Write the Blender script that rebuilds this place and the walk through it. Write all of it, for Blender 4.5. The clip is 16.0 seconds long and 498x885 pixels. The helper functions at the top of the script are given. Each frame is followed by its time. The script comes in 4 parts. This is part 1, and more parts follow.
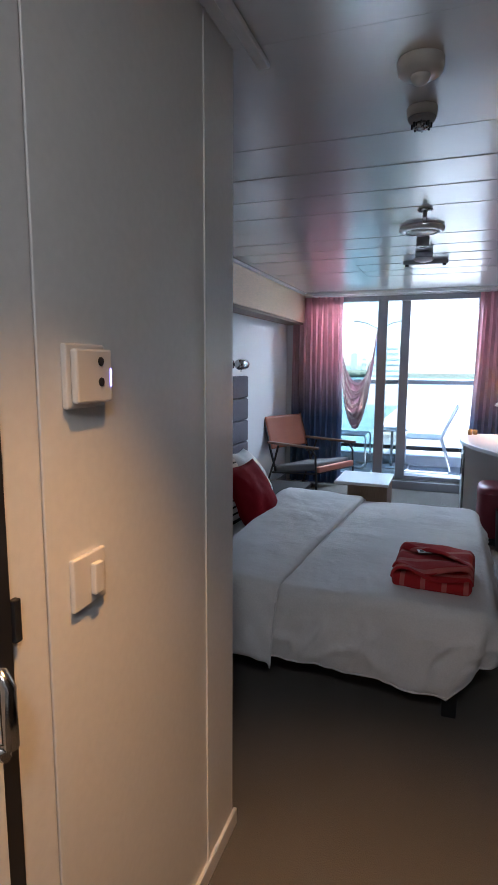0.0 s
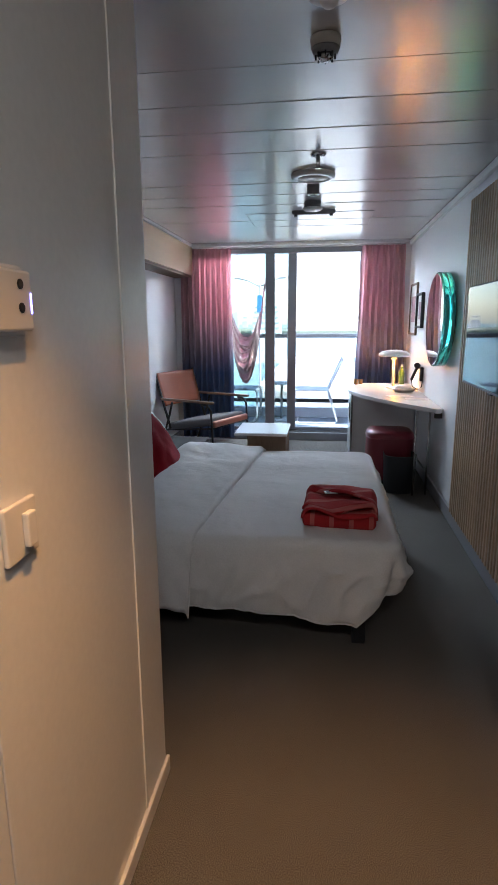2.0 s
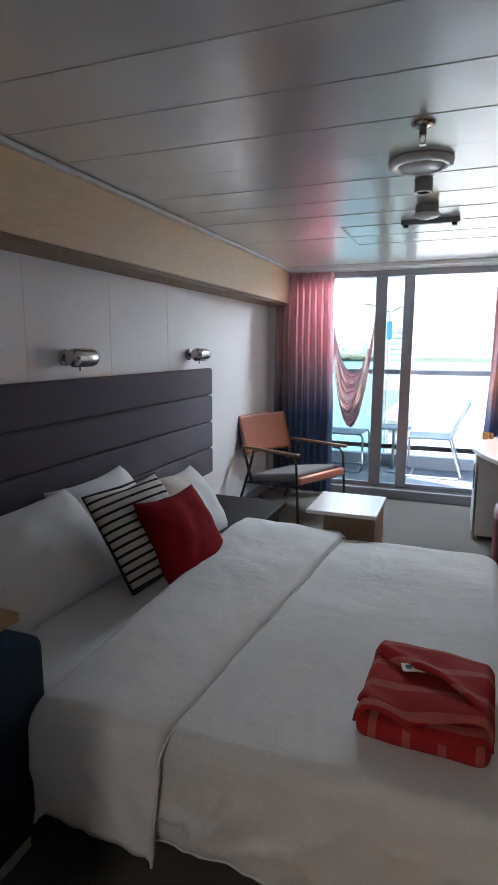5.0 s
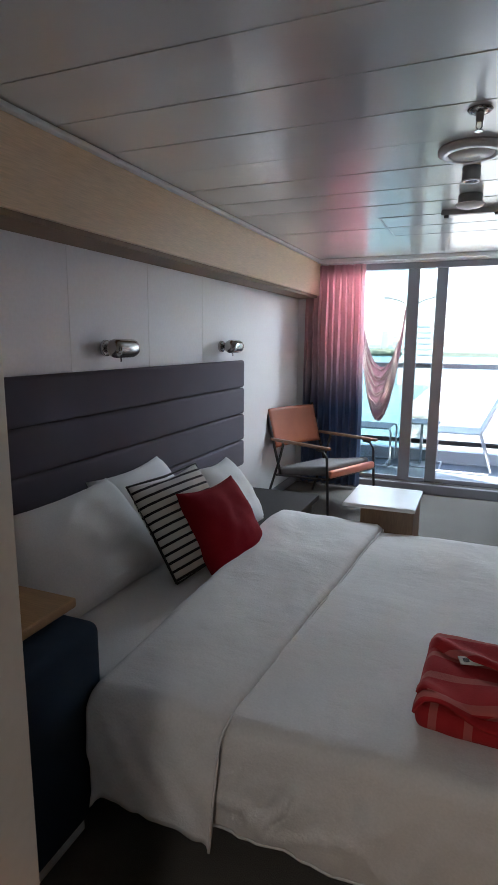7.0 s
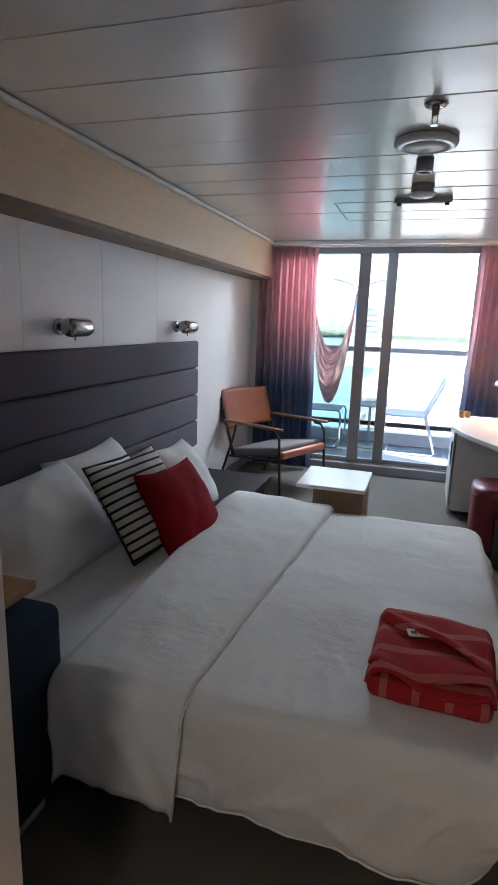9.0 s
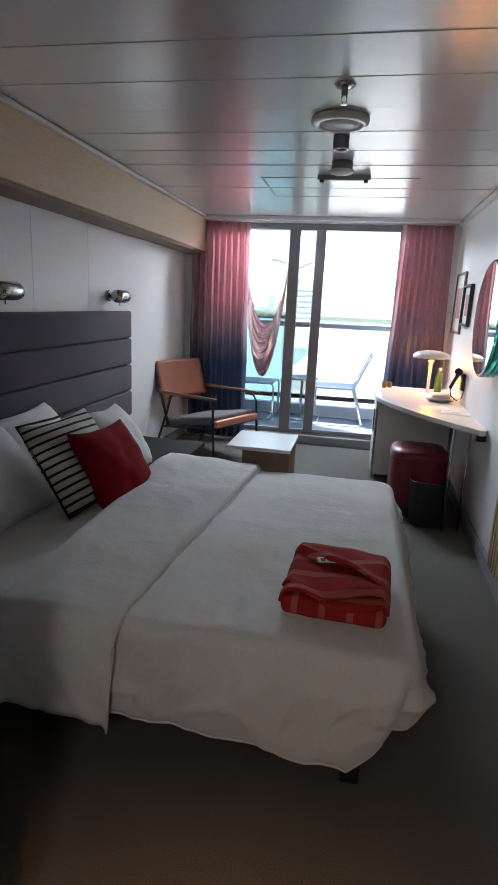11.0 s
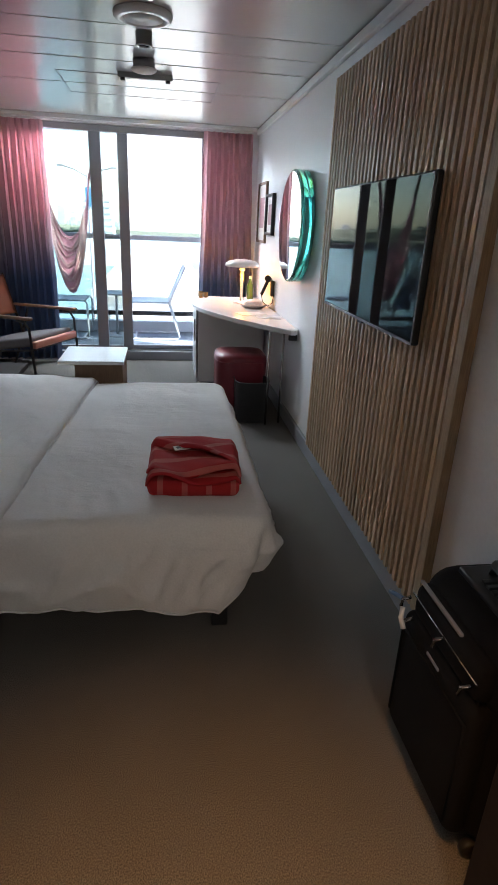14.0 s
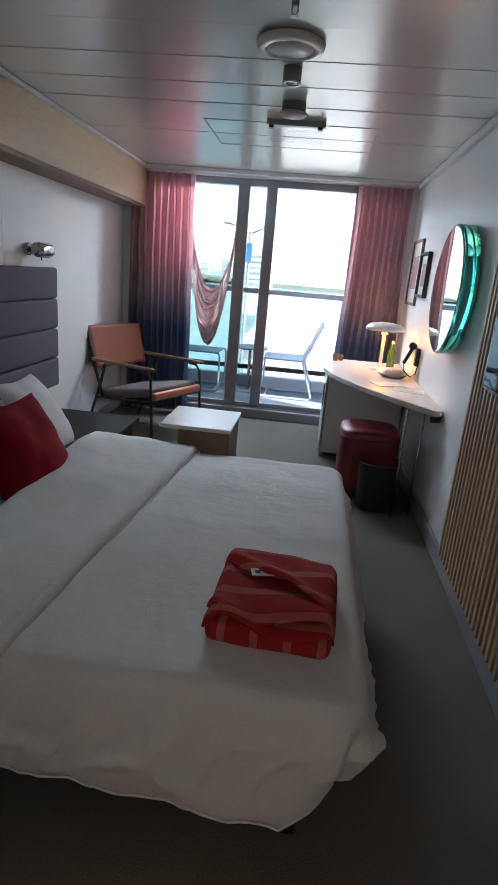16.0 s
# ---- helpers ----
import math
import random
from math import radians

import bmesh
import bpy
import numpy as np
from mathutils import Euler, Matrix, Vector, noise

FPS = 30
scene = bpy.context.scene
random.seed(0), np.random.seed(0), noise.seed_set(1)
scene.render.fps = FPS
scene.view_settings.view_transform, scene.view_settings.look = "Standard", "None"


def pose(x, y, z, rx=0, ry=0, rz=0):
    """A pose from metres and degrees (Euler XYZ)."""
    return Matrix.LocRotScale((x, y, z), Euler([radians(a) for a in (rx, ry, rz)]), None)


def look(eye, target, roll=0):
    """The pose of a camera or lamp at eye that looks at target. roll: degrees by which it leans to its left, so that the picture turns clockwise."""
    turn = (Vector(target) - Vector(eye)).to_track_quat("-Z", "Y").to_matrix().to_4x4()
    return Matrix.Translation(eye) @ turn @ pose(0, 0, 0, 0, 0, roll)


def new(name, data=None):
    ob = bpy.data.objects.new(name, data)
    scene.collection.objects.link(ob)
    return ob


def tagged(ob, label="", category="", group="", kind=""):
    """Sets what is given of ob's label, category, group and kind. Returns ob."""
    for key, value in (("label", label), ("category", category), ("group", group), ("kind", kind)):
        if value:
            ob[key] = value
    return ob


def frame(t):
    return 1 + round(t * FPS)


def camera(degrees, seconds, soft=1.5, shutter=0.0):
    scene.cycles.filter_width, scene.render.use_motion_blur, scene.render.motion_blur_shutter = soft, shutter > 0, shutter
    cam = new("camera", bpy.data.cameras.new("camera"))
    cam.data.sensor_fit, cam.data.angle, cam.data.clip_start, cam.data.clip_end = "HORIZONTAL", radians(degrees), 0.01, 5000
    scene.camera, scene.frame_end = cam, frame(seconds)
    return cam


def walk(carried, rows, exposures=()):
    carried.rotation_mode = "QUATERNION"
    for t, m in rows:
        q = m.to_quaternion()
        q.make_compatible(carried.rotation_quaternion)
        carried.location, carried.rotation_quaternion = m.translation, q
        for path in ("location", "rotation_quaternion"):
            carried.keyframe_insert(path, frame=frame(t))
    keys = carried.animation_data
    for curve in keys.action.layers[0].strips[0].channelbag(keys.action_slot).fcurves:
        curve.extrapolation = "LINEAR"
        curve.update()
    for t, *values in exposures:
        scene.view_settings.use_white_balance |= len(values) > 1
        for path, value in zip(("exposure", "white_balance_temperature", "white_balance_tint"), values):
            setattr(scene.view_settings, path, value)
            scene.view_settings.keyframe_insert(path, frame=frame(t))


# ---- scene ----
cam = camera(48.0, 16.0)
PATH = [
    (0, (2.29, -0.71, 1.457), (1.628, 1.156, 1.175), 0.3),
    (0.5, (2.264, -0.751, 1.415), (1.817, 1.167, 1.068), -0.4),
    (1, (2.218, -0.75, 1.398), (1.897, 1.185, 1.002), -0.4),
    (1.5, (2.185, -0.743, 1.403), (1.932, 1.197, 0.987), -0.3),
    (2, (2.185, -0.7, 1.402), (1.923, 1.238, 0.980), -0.3),
    (2.5, (2.244, -0.554, 1.408), (1.928, 1.379, 1.000), 0.2),
    (3, (2.352, -0.362, 1.437), (2.005, 1.565, 1.026), 0.2),
    (3.5, (2.336, -0.167, 1.422), (2.006, 1.764, 1.020), -0.1),
    (4, (2.245, 0.022, 1.46), (1.884, 1.952, 1.074), -0.0),
    (4.5, (2.242, 0.203, 1.461), (1.731, 2.106, 1.120), 0.3),
    (5, (2.302, 0.348, 1.498), (1.607, 2.193, 1.161), 0.2),
    (7.5, (2.178, 0.296, 1.482), (1.428, 2.114, 1.123), 0.4),
    (8, (2.174, 0.288, 1.489), (1.450, 2.117, 1.129), 0.6),
    (8.5, (2.165, 0.287, 1.496), (1.503, 2.138, 1.128), 1.3),
    (9, (2.171, 0.268, 1.502), (1.599, 2.136, 1.076), 1.9),
    (9.5, (2.18, 0.266, 1.452), (1.700, 2.147, 0.972), 2.1),
    (12, (2.332, 0.006, 1.435), (2.074, 1.929, 0.950), 2.1),
    (12.5, (2.341, -0.004, 1.432), (2.199, 1.922, 0.914), 1.5),
    (13, (2.294, -0.053, 1.441), (2.335, 1.860, 0.862), 1.8),
    (13.5, (2.188, -0.107, 1.414), (2.388, 1.772, 0.760), 2.1),
    (14, (2.164, -0.115, 1.407), (2.462, 1.725, 0.684), 2.7),
    (14.5, (2.165, -0.099, 1.395), (2.458, 1.725, 0.627), 2.7),
    (15, (2.167, -0.012, 1.371), (2.351, 1.837, 0.632), 3.1),
    (15.5, (2.255, 0.21, 1.416), (2.311, 2.099, 0.762), 4.2),
    (16, (2.288, 0.453, 1.419), (2.112, 2.358, 0.836), 4.9),
]
walk(cam, [(t, look(eye, target, roll)) for t, eye, target, roll in PATH],
     exposures=[(0, 2.75, 5500, 10), (0.5, 2.2, 5600, 10), (1.0, 2.3, 5600, 10), (1.6, 2.7, 5800, 10), (2.5, 2.8, 6000, 10), (4.0, 2.8, 6200, 10), (5.0, 2.95, 6300, 10), (9.0, 2.95, 6300, 10), (9.6, 2.85, 6400, 10), (12.5, 2.7, 6400, 10), (13.5, 2.75, 6400, 10), (14.4, 3.0, 6450, 10), (15.2, 2.85, 6400, 10), (16, 2.5, 6300, 10)])


# ---------- light ----------
world = bpy.data.worlds.new("sky")
scene.world = world
world.use_nodes = True
wn = world.node_tree.nodes
sky = wn.new("ShaderNodeTexSky")
sky.sky_type = "NISHITA"
sky.sun_disc = False
sky.sun_elevation = radians(52)
sky.sun_rotation = radians(114)
wn["Background"].inputs[1].default_value = 0.15
world.node_tree.links.new(sky.outputs[0], wn["Background"].inputs[0])
sun = new("sun", bpy.data.lights.new("sun", "SUN"))
sun.data.energy, sun.data.angle, sun.data.color = 4.5, radians(0.5), (1.0, 0.95, 0.87)
sun.matrix_world = look((0, 0, 0), (-0.55, 0.25, -0.80))

# the warm ceiling downlight of the entrance and the desk lamp
down = new("entrance_downlight_bulb", bpy.data.lights.new("entrance_downlight_bulb", "SPOT"))
down.data.energy, down.data.color, down.data.spot_size, down.data.spot_blend = 19, (1.0, 0.47, 0.15), radians(70), 0.9
down.data.shadow_soft_size = 0.03
down.matrix_world = look((2.17, -0.12, 2.235), (2.22, 0.02, 0))
# added fill lamp behind the camera, brightens bed and entrance; no known fixture
panel = new("entrance_fill_light", bpy.data.lights.new("entrance_fill_light", "AREA"))
panel.data.shape, panel.data.size, panel.data.energy, panel.data.color = "DISK", 0.30, 1.8, (1.0, 0.91, 0.82)
panel.matrix_world = look((2.38, -1.15, 2.235), (2.30, -0.35, 0.0))
# added area lamp, hidden above the balcony door's head, boosts the sky's light indoors
sky_fill = new("window_sky_fill", bpy.data.lights.new("window_sky_fill", "AREA"))
sky_fill.data.shape, sky_fill.data.size, sky_fill.data.size_y, sky_fill.data.energy, sky_fill.data.color = "RECTANGLE", 1.0, 0.14, 15, (0.82, 0.91, 1.0)
sky_fill.matrix_world = look((1.45, 6.40, 2.30), (1.35, 3.2, 0.3))
bulb = new("desk_lamp_bulb", bpy.data.lights.new("desk_lamp_bulb", "POINT"))
bulb.data.energy, bulb.data.color, bulb.data.shadow_soft_size = 2.4, (1.0, 0.31, 0.025), 0.03
bulb.matrix_world = pose(2.87, 5.08, 1.010)

# ---------- materials ----------
def mat(name, color, rough=0.5, metal=0.0, color2=None, scale=8.0, fine=0.0, fine_scale=200.0, bump=0.0, stretch=(1, 1, 1),
        spec=0.5, coat=0.0, sheen=0.0, rough_var=0.0, random_tint=0.0):
    """A surface with large stains (color to color2), fine grain and relief, all in metres."""
    m = bpy.data.materials.new(name)
    m.use_nodes = True
    nt = m.node_tree
    b = nt.nodes["Principled BSDF"]
    b.inputs["Roughness"].default_value, b.inputs["Metallic"].default_value = rough, metal
    b.inputs["Specular IOR Level"].default_value, b.inputs["Coat Weight"].default_value = spec, coat
    b.inputs["Sheen Weight"].default_value = sheen
    tc = nt.nodes.new("ShaderNodeTexCoord")
    mp = nt.nodes.new("ShaderNodeMapping")
    mp.inputs["Scale"].default_value = stretch
    nt.links.new(tc.outputs["Object"], mp.inputs[0])
    big = nt.nodes.new("ShaderNodeTexNoise")
    big.inputs["Scale"].default_value, big.inputs["Detail"].default_value = scale, 4
    nt.links.new(mp.outputs[0], big.inputs["Vector"])
    ramp = nt.nodes.new("ShaderNodeMix")
    ramp.data_type = "RGBA"
    c2 = color2 or [c * 0.88 for c in color]
    ramp.inputs["A"].default_value, ramp.inputs["B"].default_value = (*color, 1), (*c2, 1)
    nt.links.new(big.outputs[0], ramp.inputs["Factor"])
    out = ramp.outputs["Result"]
    small = nt.nodes.new("ShaderNodeTexNoise")
    small.inputs["Scale"].default_value, small.inputs["Detail"].default_value = fine_scale, 2
    nt.links.new(mp.outputs[0], small.inputs["Vector"])
    if fine:
        mul = nt.nodes.new("ShaderNodeMix")
        mul.data_type, mul.blend_type = "RGBA", "MULTIPLY"
        mul.inputs["Factor"].default_value = 1
        rng = nt.nodes.new("ShaderNodeMapRange")
        rng.inputs["From Min"].default_value, rng.inputs["From Max"].default_value = 0.3, 0.7
        rng.inputs["To Min"].default_value, rng.inputs["To Max"].default_value = 1 - fine, 1 + fine * 0.4
        nt.links.new(small.outputs[0], rng.inputs[0])
        nt.links.new(out, mul.inputs["A"])
        nt.links.new(rng.outputs[0], mul.inputs["B"])
        out = mul.outputs["Result"]
    if random_tint:
        info = nt.nodes.new("ShaderNodeObjectInfo")
        rng = nt.nodes.new("ShaderNodeMapRange")
        rng.inputs["To Min"].default_value, rng.inputs["To Max"].default_value = 1 - random_tint, 1 + random_tint
        nt.links.new(info.outputs["Random"], rng.inputs[0])
        mul = nt.nodes.new("ShaderNodeMix")
        mul.data_type, mul.blend_type = "RGBA", "MULTIPLY"
        mul.inputs["Factor"].default_value = 1
        nt.links.new(out, mul.inputs["A"])
        nt.links.new(rng.outputs[0], mul.inputs["B"])
        out = mul.outputs["Result"]
    nt.links.new(out, b.inputs["Base Color"])
    if bump:
        bp = nt.nodes.new("ShaderNodeBump")
        bp.inputs["Strength"].default_value, bp.inputs["Distance"].default_value = bump, 0.002
        nt.links.new(small.outputs[0], bp.inputs["Height"])
        nt.links.new(bp.outputs[0], b.inputs["Normal"])
    if rough_var:
        rng = nt.nodes.new("ShaderNodeMapRange")
        rng.inputs["To Min"].default_value, rng.inputs["To Max"].default_value = rough - rough_var, rough + rough_var
        nt.links.new(big.outputs[0], rng.inputs[0])
        nt.links.new(rng.outputs[0], b.inputs["Roughness"])
    return m


def banded(name, axis, stops, rough=0.9, period=0.0, bump=0.3, fine_scale=400.0, translucent=0.0, constant=False):
    """A dyed cloth: colours along one axis of the thing, repeating where a period is given."""
    m = mat(name, (1, 1, 1), rough, bump=bump, fine_scale=fine_scale)
    nt = m.node_tree
    b = nt.nodes["Principled BSDF"]
    sep = nt.nodes.new("ShaderNodeSeparateXYZ")
    tc = nt.nodes.new("ShaderNodeTexCoord")
    nt.links.new(tc.outputs["Object"], sep.inputs[0])
    value = sep.outputs["XYZ".index(axis)]
    if period:
        div = nt.nodes.new("ShaderNodeMath")
        div.operation, div.inputs[1].default_value = "DIVIDE", period
        fr = nt.nodes.new("ShaderNodeMath")
        fr.operation = "FRACT"
        nt.links.new(value, div.inputs[0])
        nt.links.new(div.outputs[0], fr.inputs[0])
        value = fr.outputs[0]
    ramp = nt.nodes.new("ShaderNodeValToRGB")
    ramp.color_ramp.interpolation = "CONSTANT" if constant else "LINEAR"
    el = ramp.color_ramp.elements
    for k, (at, c) in enumerate(stops):
        e = el[k] if k < 2 else el.new(at)
        e.position, e.color = at, (*c, 1)
    nt.links.new(value, ramp.inputs[0])
    n = nt.nodes.new("ShaderNodeTexNoise")
    n.inputs["Scale"].default_value = 14
    nt.links.new(tc.outputs["Object"], n.inputs["Vector"])
    mul = nt.nodes.new("ShaderNodeMix")
    mul.data_type, mul.blend_type = "RGBA", "MULTIPLY"
    mul.inputs["Factor"].default_value = 0.25
    nt.links.new(ramp.outputs[0], mul.inputs["A"])
    nt.links.new(n.outputs[0], mul.inputs["B"])
    nt.links.new(mul.outputs["Result"], b.inputs["Base Color"])
    if translucent:
        tr = nt.nodes.new("ShaderNodeBsdfTranslucent")
        nt.links.new(mul.outputs["Result"], tr.inputs[0])
        mix = nt.nodes.new("ShaderNodeMixShader")
        mix.inputs[0].default_value = translucent
        nt.links.new(b.outputs[0], mix.inputs[1])
        nt.links.new(tr.outputs[0], mix.inputs[2])
        nt.links.new(mix.outputs[0], nt.nodes["Material Output"].inputs[0])
    return m


def glow(name, color, strength):
    m = bpy.data.materials.new(name)
    m.use_nodes = True
    b = m.node_tree.nodes["Principled BSDF"]
    b.inputs["Base Color"].default_value = (*color, 1)
    b.inputs["Emission Color"].default_value, b.inputs["Emission Strength"].default_value = (*color, 1), strength
    return m


def glass(name, color=(1, 1, 1), rough=0.0):
    m = bpy.data.materials.new(name)
    m.use_nodes = True
    b = m.node_tree.nodes["Principled BSDF"]
    b.inputs["Base Color"].default_value = (*color, 1)
    b.inputs["Transmission Weight"].default_value, b.inputs["Roughness"].default_value, b.inputs["IOR"].default_value = 1, rough, 1.45
    return m


M_WALL = mat("white_wall_panel", (0.80, 0.80, 0.81), 0.42, scale=1.5, color2=(0.76, 0.76, 0.775), fine=0.03, fine_scale=60, bump=0.05)
M_ENTRY = mat("cream_wall_panel", (0.78, 0.77, 0.74), 0.37, spec=0.9, scale=1.2, color2=(0.74, 0.73, 0.70), fine=0.03, fine_scale=60, bump=0.05, rough_var=0.05)
M_CEIL = mat("satin_metal_ceiling", (0.80, 0.80, 0.78), 0.24, 0.30, scale=2, color2=(0.75, 0.75, 0.73), rough_var=0.05)
M_TRIM = mat("white_trim", (0.75, 0.75, 0.75), 0.4)
M_CARPET = mat("grey_carpet", (0.182, 0.171, 0.157), 0.95, scale=5, color2=(0.146, 0.137, 0.125), fine=0.55, fine_scale=330, bump=0.8, spec=0.1, stretch=(1, 0.7, 1))
M_BASE = mat("grey_baseboard", (0.27, 0.28, 0.30), 0.5, scale=4)
M_OAK = mat("pale_oak", (0.78, 0.60, 0.41), 0.42, scale=3, color2=(0.70, 0.52, 0.34), fine=0.12, fine_scale=30, stretch=(6, 0.4, 8), bump=0.05)
M_SLAT = mat("walnut_slat", (0.58, 0.42, 0.28), 0.45, scale=3, color2=(0.44, 0.31, 0.20), fine=0.25, fine_scale=50, stretch=(6, 6, 0.35), bump=0.15, random_tint=0.18)
M_DARK = mat("dark_felt_backing", (0.02, 0.018, 0.016), 0.9)
M_ALU = mat("grey_aluminium", (0.30, 0.30, 0.33), 0.45, 0.3, scale=5)
M_CHROME = mat("polished_steel", (0.50, 0.49, 0.48), 0.18, 1.0, scale=20)
M_BLACK = mat("black_metal", (0.018, 0.018, 0.02), 0.45, scale=20)
M_HEAD = mat("plum_grey_upholstery", (0.105, 0.092, 0.118), 0.85, scale=7, color2=(0.082, 0.072, 0.094), fine=0.25, fine_scale=450, bump=0.4, sheen=0.1, spec=0.2)
M_LINEN = mat("white_linen", (0.80, 0.80, 0.80), 0.85, scale=6, color2=(0.74, 0.74, 0.745), fine=0.05, fine_scale=150, bump=0.55, spec=0.2)
# linen with soft creases besides its weave
M_DUVET = mat("creased_white_linen", (0.80, 0.80, 0.80), 0.85, scale=6, color2=(0.74, 0.74, 0.745), fine=0.05, fine_scale=150, bump=0.5, spec=0.2)
nt = M_DUVET.node_tree
crease = nt.nodes.new("ShaderNodeTexNoise")
crease.inputs["Scale"].default_value, crease.inputs["Detail"].default_value, crease.inputs["Distortion"].default_value = 4.0, 3, 0.25
bp2 = nt.nodes.new("ShaderNodeBump")
bp2.inputs["Strength"].default_value, bp2.inputs["Distance"].default_value = 0.48, 0.03
nt.links.new(nt.nodes["Mapping"].outputs[0], crease.inputs["Vector"])
nt.links.new(crease.outputs[0], bp2.inputs["Height"])
nt.links.new(bp2.outputs[0], nt.nodes["Bump"].inputs["Normal"])
ripple = nt.nodes.new("ShaderNodeTexNoise")
ripple.inputs["Scale"].default_value, ripple.inputs["Detail"].default_value, ripple.inputs["Distortion"].default_value = 17.0, 4, 0.8
squash = nt.nodes.new("ShaderNodeMapping")
squash.inputs["Scale"].default_value = (0.55, 1.5, 1.0)
bp3 = nt.nodes.new("ShaderNodeBump")
bp3.inputs["Strength"].default_value, bp3.inputs["Distance"].default_value = 0.34, 0.006
nt.links.new(nt.nodes["Texture Coordinate"].outputs["Object"], squash.inputs[0])
nt.links.new(squash.outputs[0], ripple.inputs["Vector"])
nt.links.new(ripple.outputs[0], bp3.inputs["Height"])
nt.links.new(bp3.outputs[0], bp2.inputs["Normal"])
M_RED = mat("dark_red_velvet", (0.30, 0.012, 0.022), 0.8, scale=9, color2=(0.22, 0.008, 0.016), fine=0.15, fine_scale=400, bump=0.3, spec=0.05)
M_NAVY = mat("navy_upholstery", (0.010, 0.030, 0.060), 0.85, scale=9, color2=(0.008, 0.022, 0.045), fine=0.2, fine_scale=420, bump=0.3, spec=0.2)
M_WOODTOP = mat("honey_wood", (0.50, 0.30, 0.14), 0.4, scale=4, color2=(0.36, 0.20, 0.09), fine=0.2, fine_scale=40, stretch=(0.5, 8, 8))
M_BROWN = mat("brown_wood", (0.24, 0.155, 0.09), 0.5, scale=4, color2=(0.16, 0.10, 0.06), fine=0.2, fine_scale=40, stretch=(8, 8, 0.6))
M_ESP = mat("espresso_wood", (0.016, 0.012, 0.011), 0.75, spec=0.2, scale=5, fine=0.2, fine_scale=40)
M_WHITE = mat("white_lacquer", (0.78, 0.78, 0.78), 0.22, scale=3, color2=(0.74, 0.74, 0.74))
M_LEATHER = mat("tan_leather", (0.36, 0.105, 0.042), 0.42, scale=9, color2=(0.26, 0.07, 0.028), fine=0.1, fine_scale=150, bump=0.2)
M_PINKLEATHER = mat("coral_leather_edge", (0.55, 0.20, 0.13), 0.45, scale=9)
M_GREYCLOTH = mat("grey_seat_cloth", (0.17, 0.165, 0.17), 0.9, scale=9, fine=0.25, fine_scale=380, bump=0.4)
M_ARM = mat("walnut_armrest", (0.22, 0.11, 0.06), 0.4, scale=8, color2=(0.14, 0.07, 0.04), fine=0.2, fine_scale=60)
M_STOOL = mat("burgundy_vinyl", (0.20, 0.018, 0.030), 0.4, scale=8, color2=(0.15, 0.012, 0.022), bump=0.1)
M_BIN = mat("black_plastic", (0.022, 0.023, 0.025), 0.5, scale=10)
M_SCREEN = mat("black_screen_glass", (0.010, 0.010, 0.012), 0.02, spec=0.085)
M_MIRROR = mat("mirror_silver", (0.9, 0.9, 0.9), 0.01, 1.0)
M_TEAL = glass("teal_acrylic_edge", (0.12, 0.80, 0.66), 0.04)
M_PLASTIC = mat("ivory_plastic", (0.70, 0.68, 0.64), 0.35, scale=10)
M_GREYPL = mat("grey_plastic", (0.28, 0.28, 0.285), 0.45, scale=12)
M_LAMPW = mat("white_enamel", (0.80, 0.78, 0.74), 0.35)
M_CASE = mat("black_nylon", (0.006, 0.006, 0.007), 0.85, spec=0.15, scale=9, fine=0.3, fine_scale=600, bump=0.5)
M_CASEG = mat("black_piping", (0.016, 0.016, 0.017), 0.35)
M_GLASS = glass("clear_glass")
M_TINT = glass("grey_green_tinted_glass", (0.40, 0.46, 0.44))
# the balcony's bluish shade is put into its deck and white paint colours
M_BALC = mat("shaded_balcony_deck", (0.15, 0.18, 0.22), 0.6, scale=3, fine=0.1, fine_scale=80)
M_BALCW = mat("shaded_balcony_white", (0.42, 0.45, 0.50), 0.4, scale=2)
M_MESH = mat("pale_blue_mesh", (0.30, 0.38, 0.45), 0.6, fine=0.2, fine_scale=300)
M_HAMMOCK = mat("pink_cotton_cord", (0.58, 0.24, 0.27), 0.9, scale=5, color2=(0.45, 0.16, 0.24), fine=0.2, fine_scale=200, bump=0.5)
M_CURTAIN = banded("ombre_curtain", "Z", [(0.0, (0.12, 0.18, 0.32)), (0.36, (0.14, 0.20, 0.34)), (0.52, (0.58, 0.44, 0.50)), (0.66, (0.78, 0.49, 0.53)), (1.0, (0.76, 0.46, 0.50))], translucent=0.38)
M_STRIPE = banded("striped_cotton", "Z", [(0.0, (0.012, 0.012, 0.015)), (0.30, (0.72, 0.70, 0.66))], period=0.037, constant=True)
M_TOWEL = banded("red_striped_towel", "X", [(0.0, (0.44, 0.013, 0.018)), (0.52, (0.55, 0.12, 0.105)), (0.76, (0.44, 0.013, 0.018))], period=0.085, constant=True, bump=0.9, fine_scale=260)
M_TOWEL2 = banded("red_striped_towel_flap", "Y", [(0.0, (0.46, 0.013, 0.018)), (0.45, (0.55, 0.12, 0.105)), (0.72, (0.46, 0.013, 0.018))], period=0.10, constant=True, bump=0.9, fine_scale=260)

# ---------- mesh helpers ----------
def finish(name, bm, material, parent=None, label="", smooth=False, m=None):
    me = bpy.data.meshes.new(name)
    if smooth:
        for f in bm.faces:
            f.smooth = True
    bm.to_mesh(me)
    bm.free()
    me.materials.append(material)
    ob = new(name, me)
    if parent is not None:
        ob.parent = parent
    if m is not None:
        ob.matrix_basis = m
    if label:
        ob["label"] = label
    return ob


def part(name, bm, material, parent, label="", smooth=False, m=None):
    return finish(name, bm, material, parent, label, smooth, m)


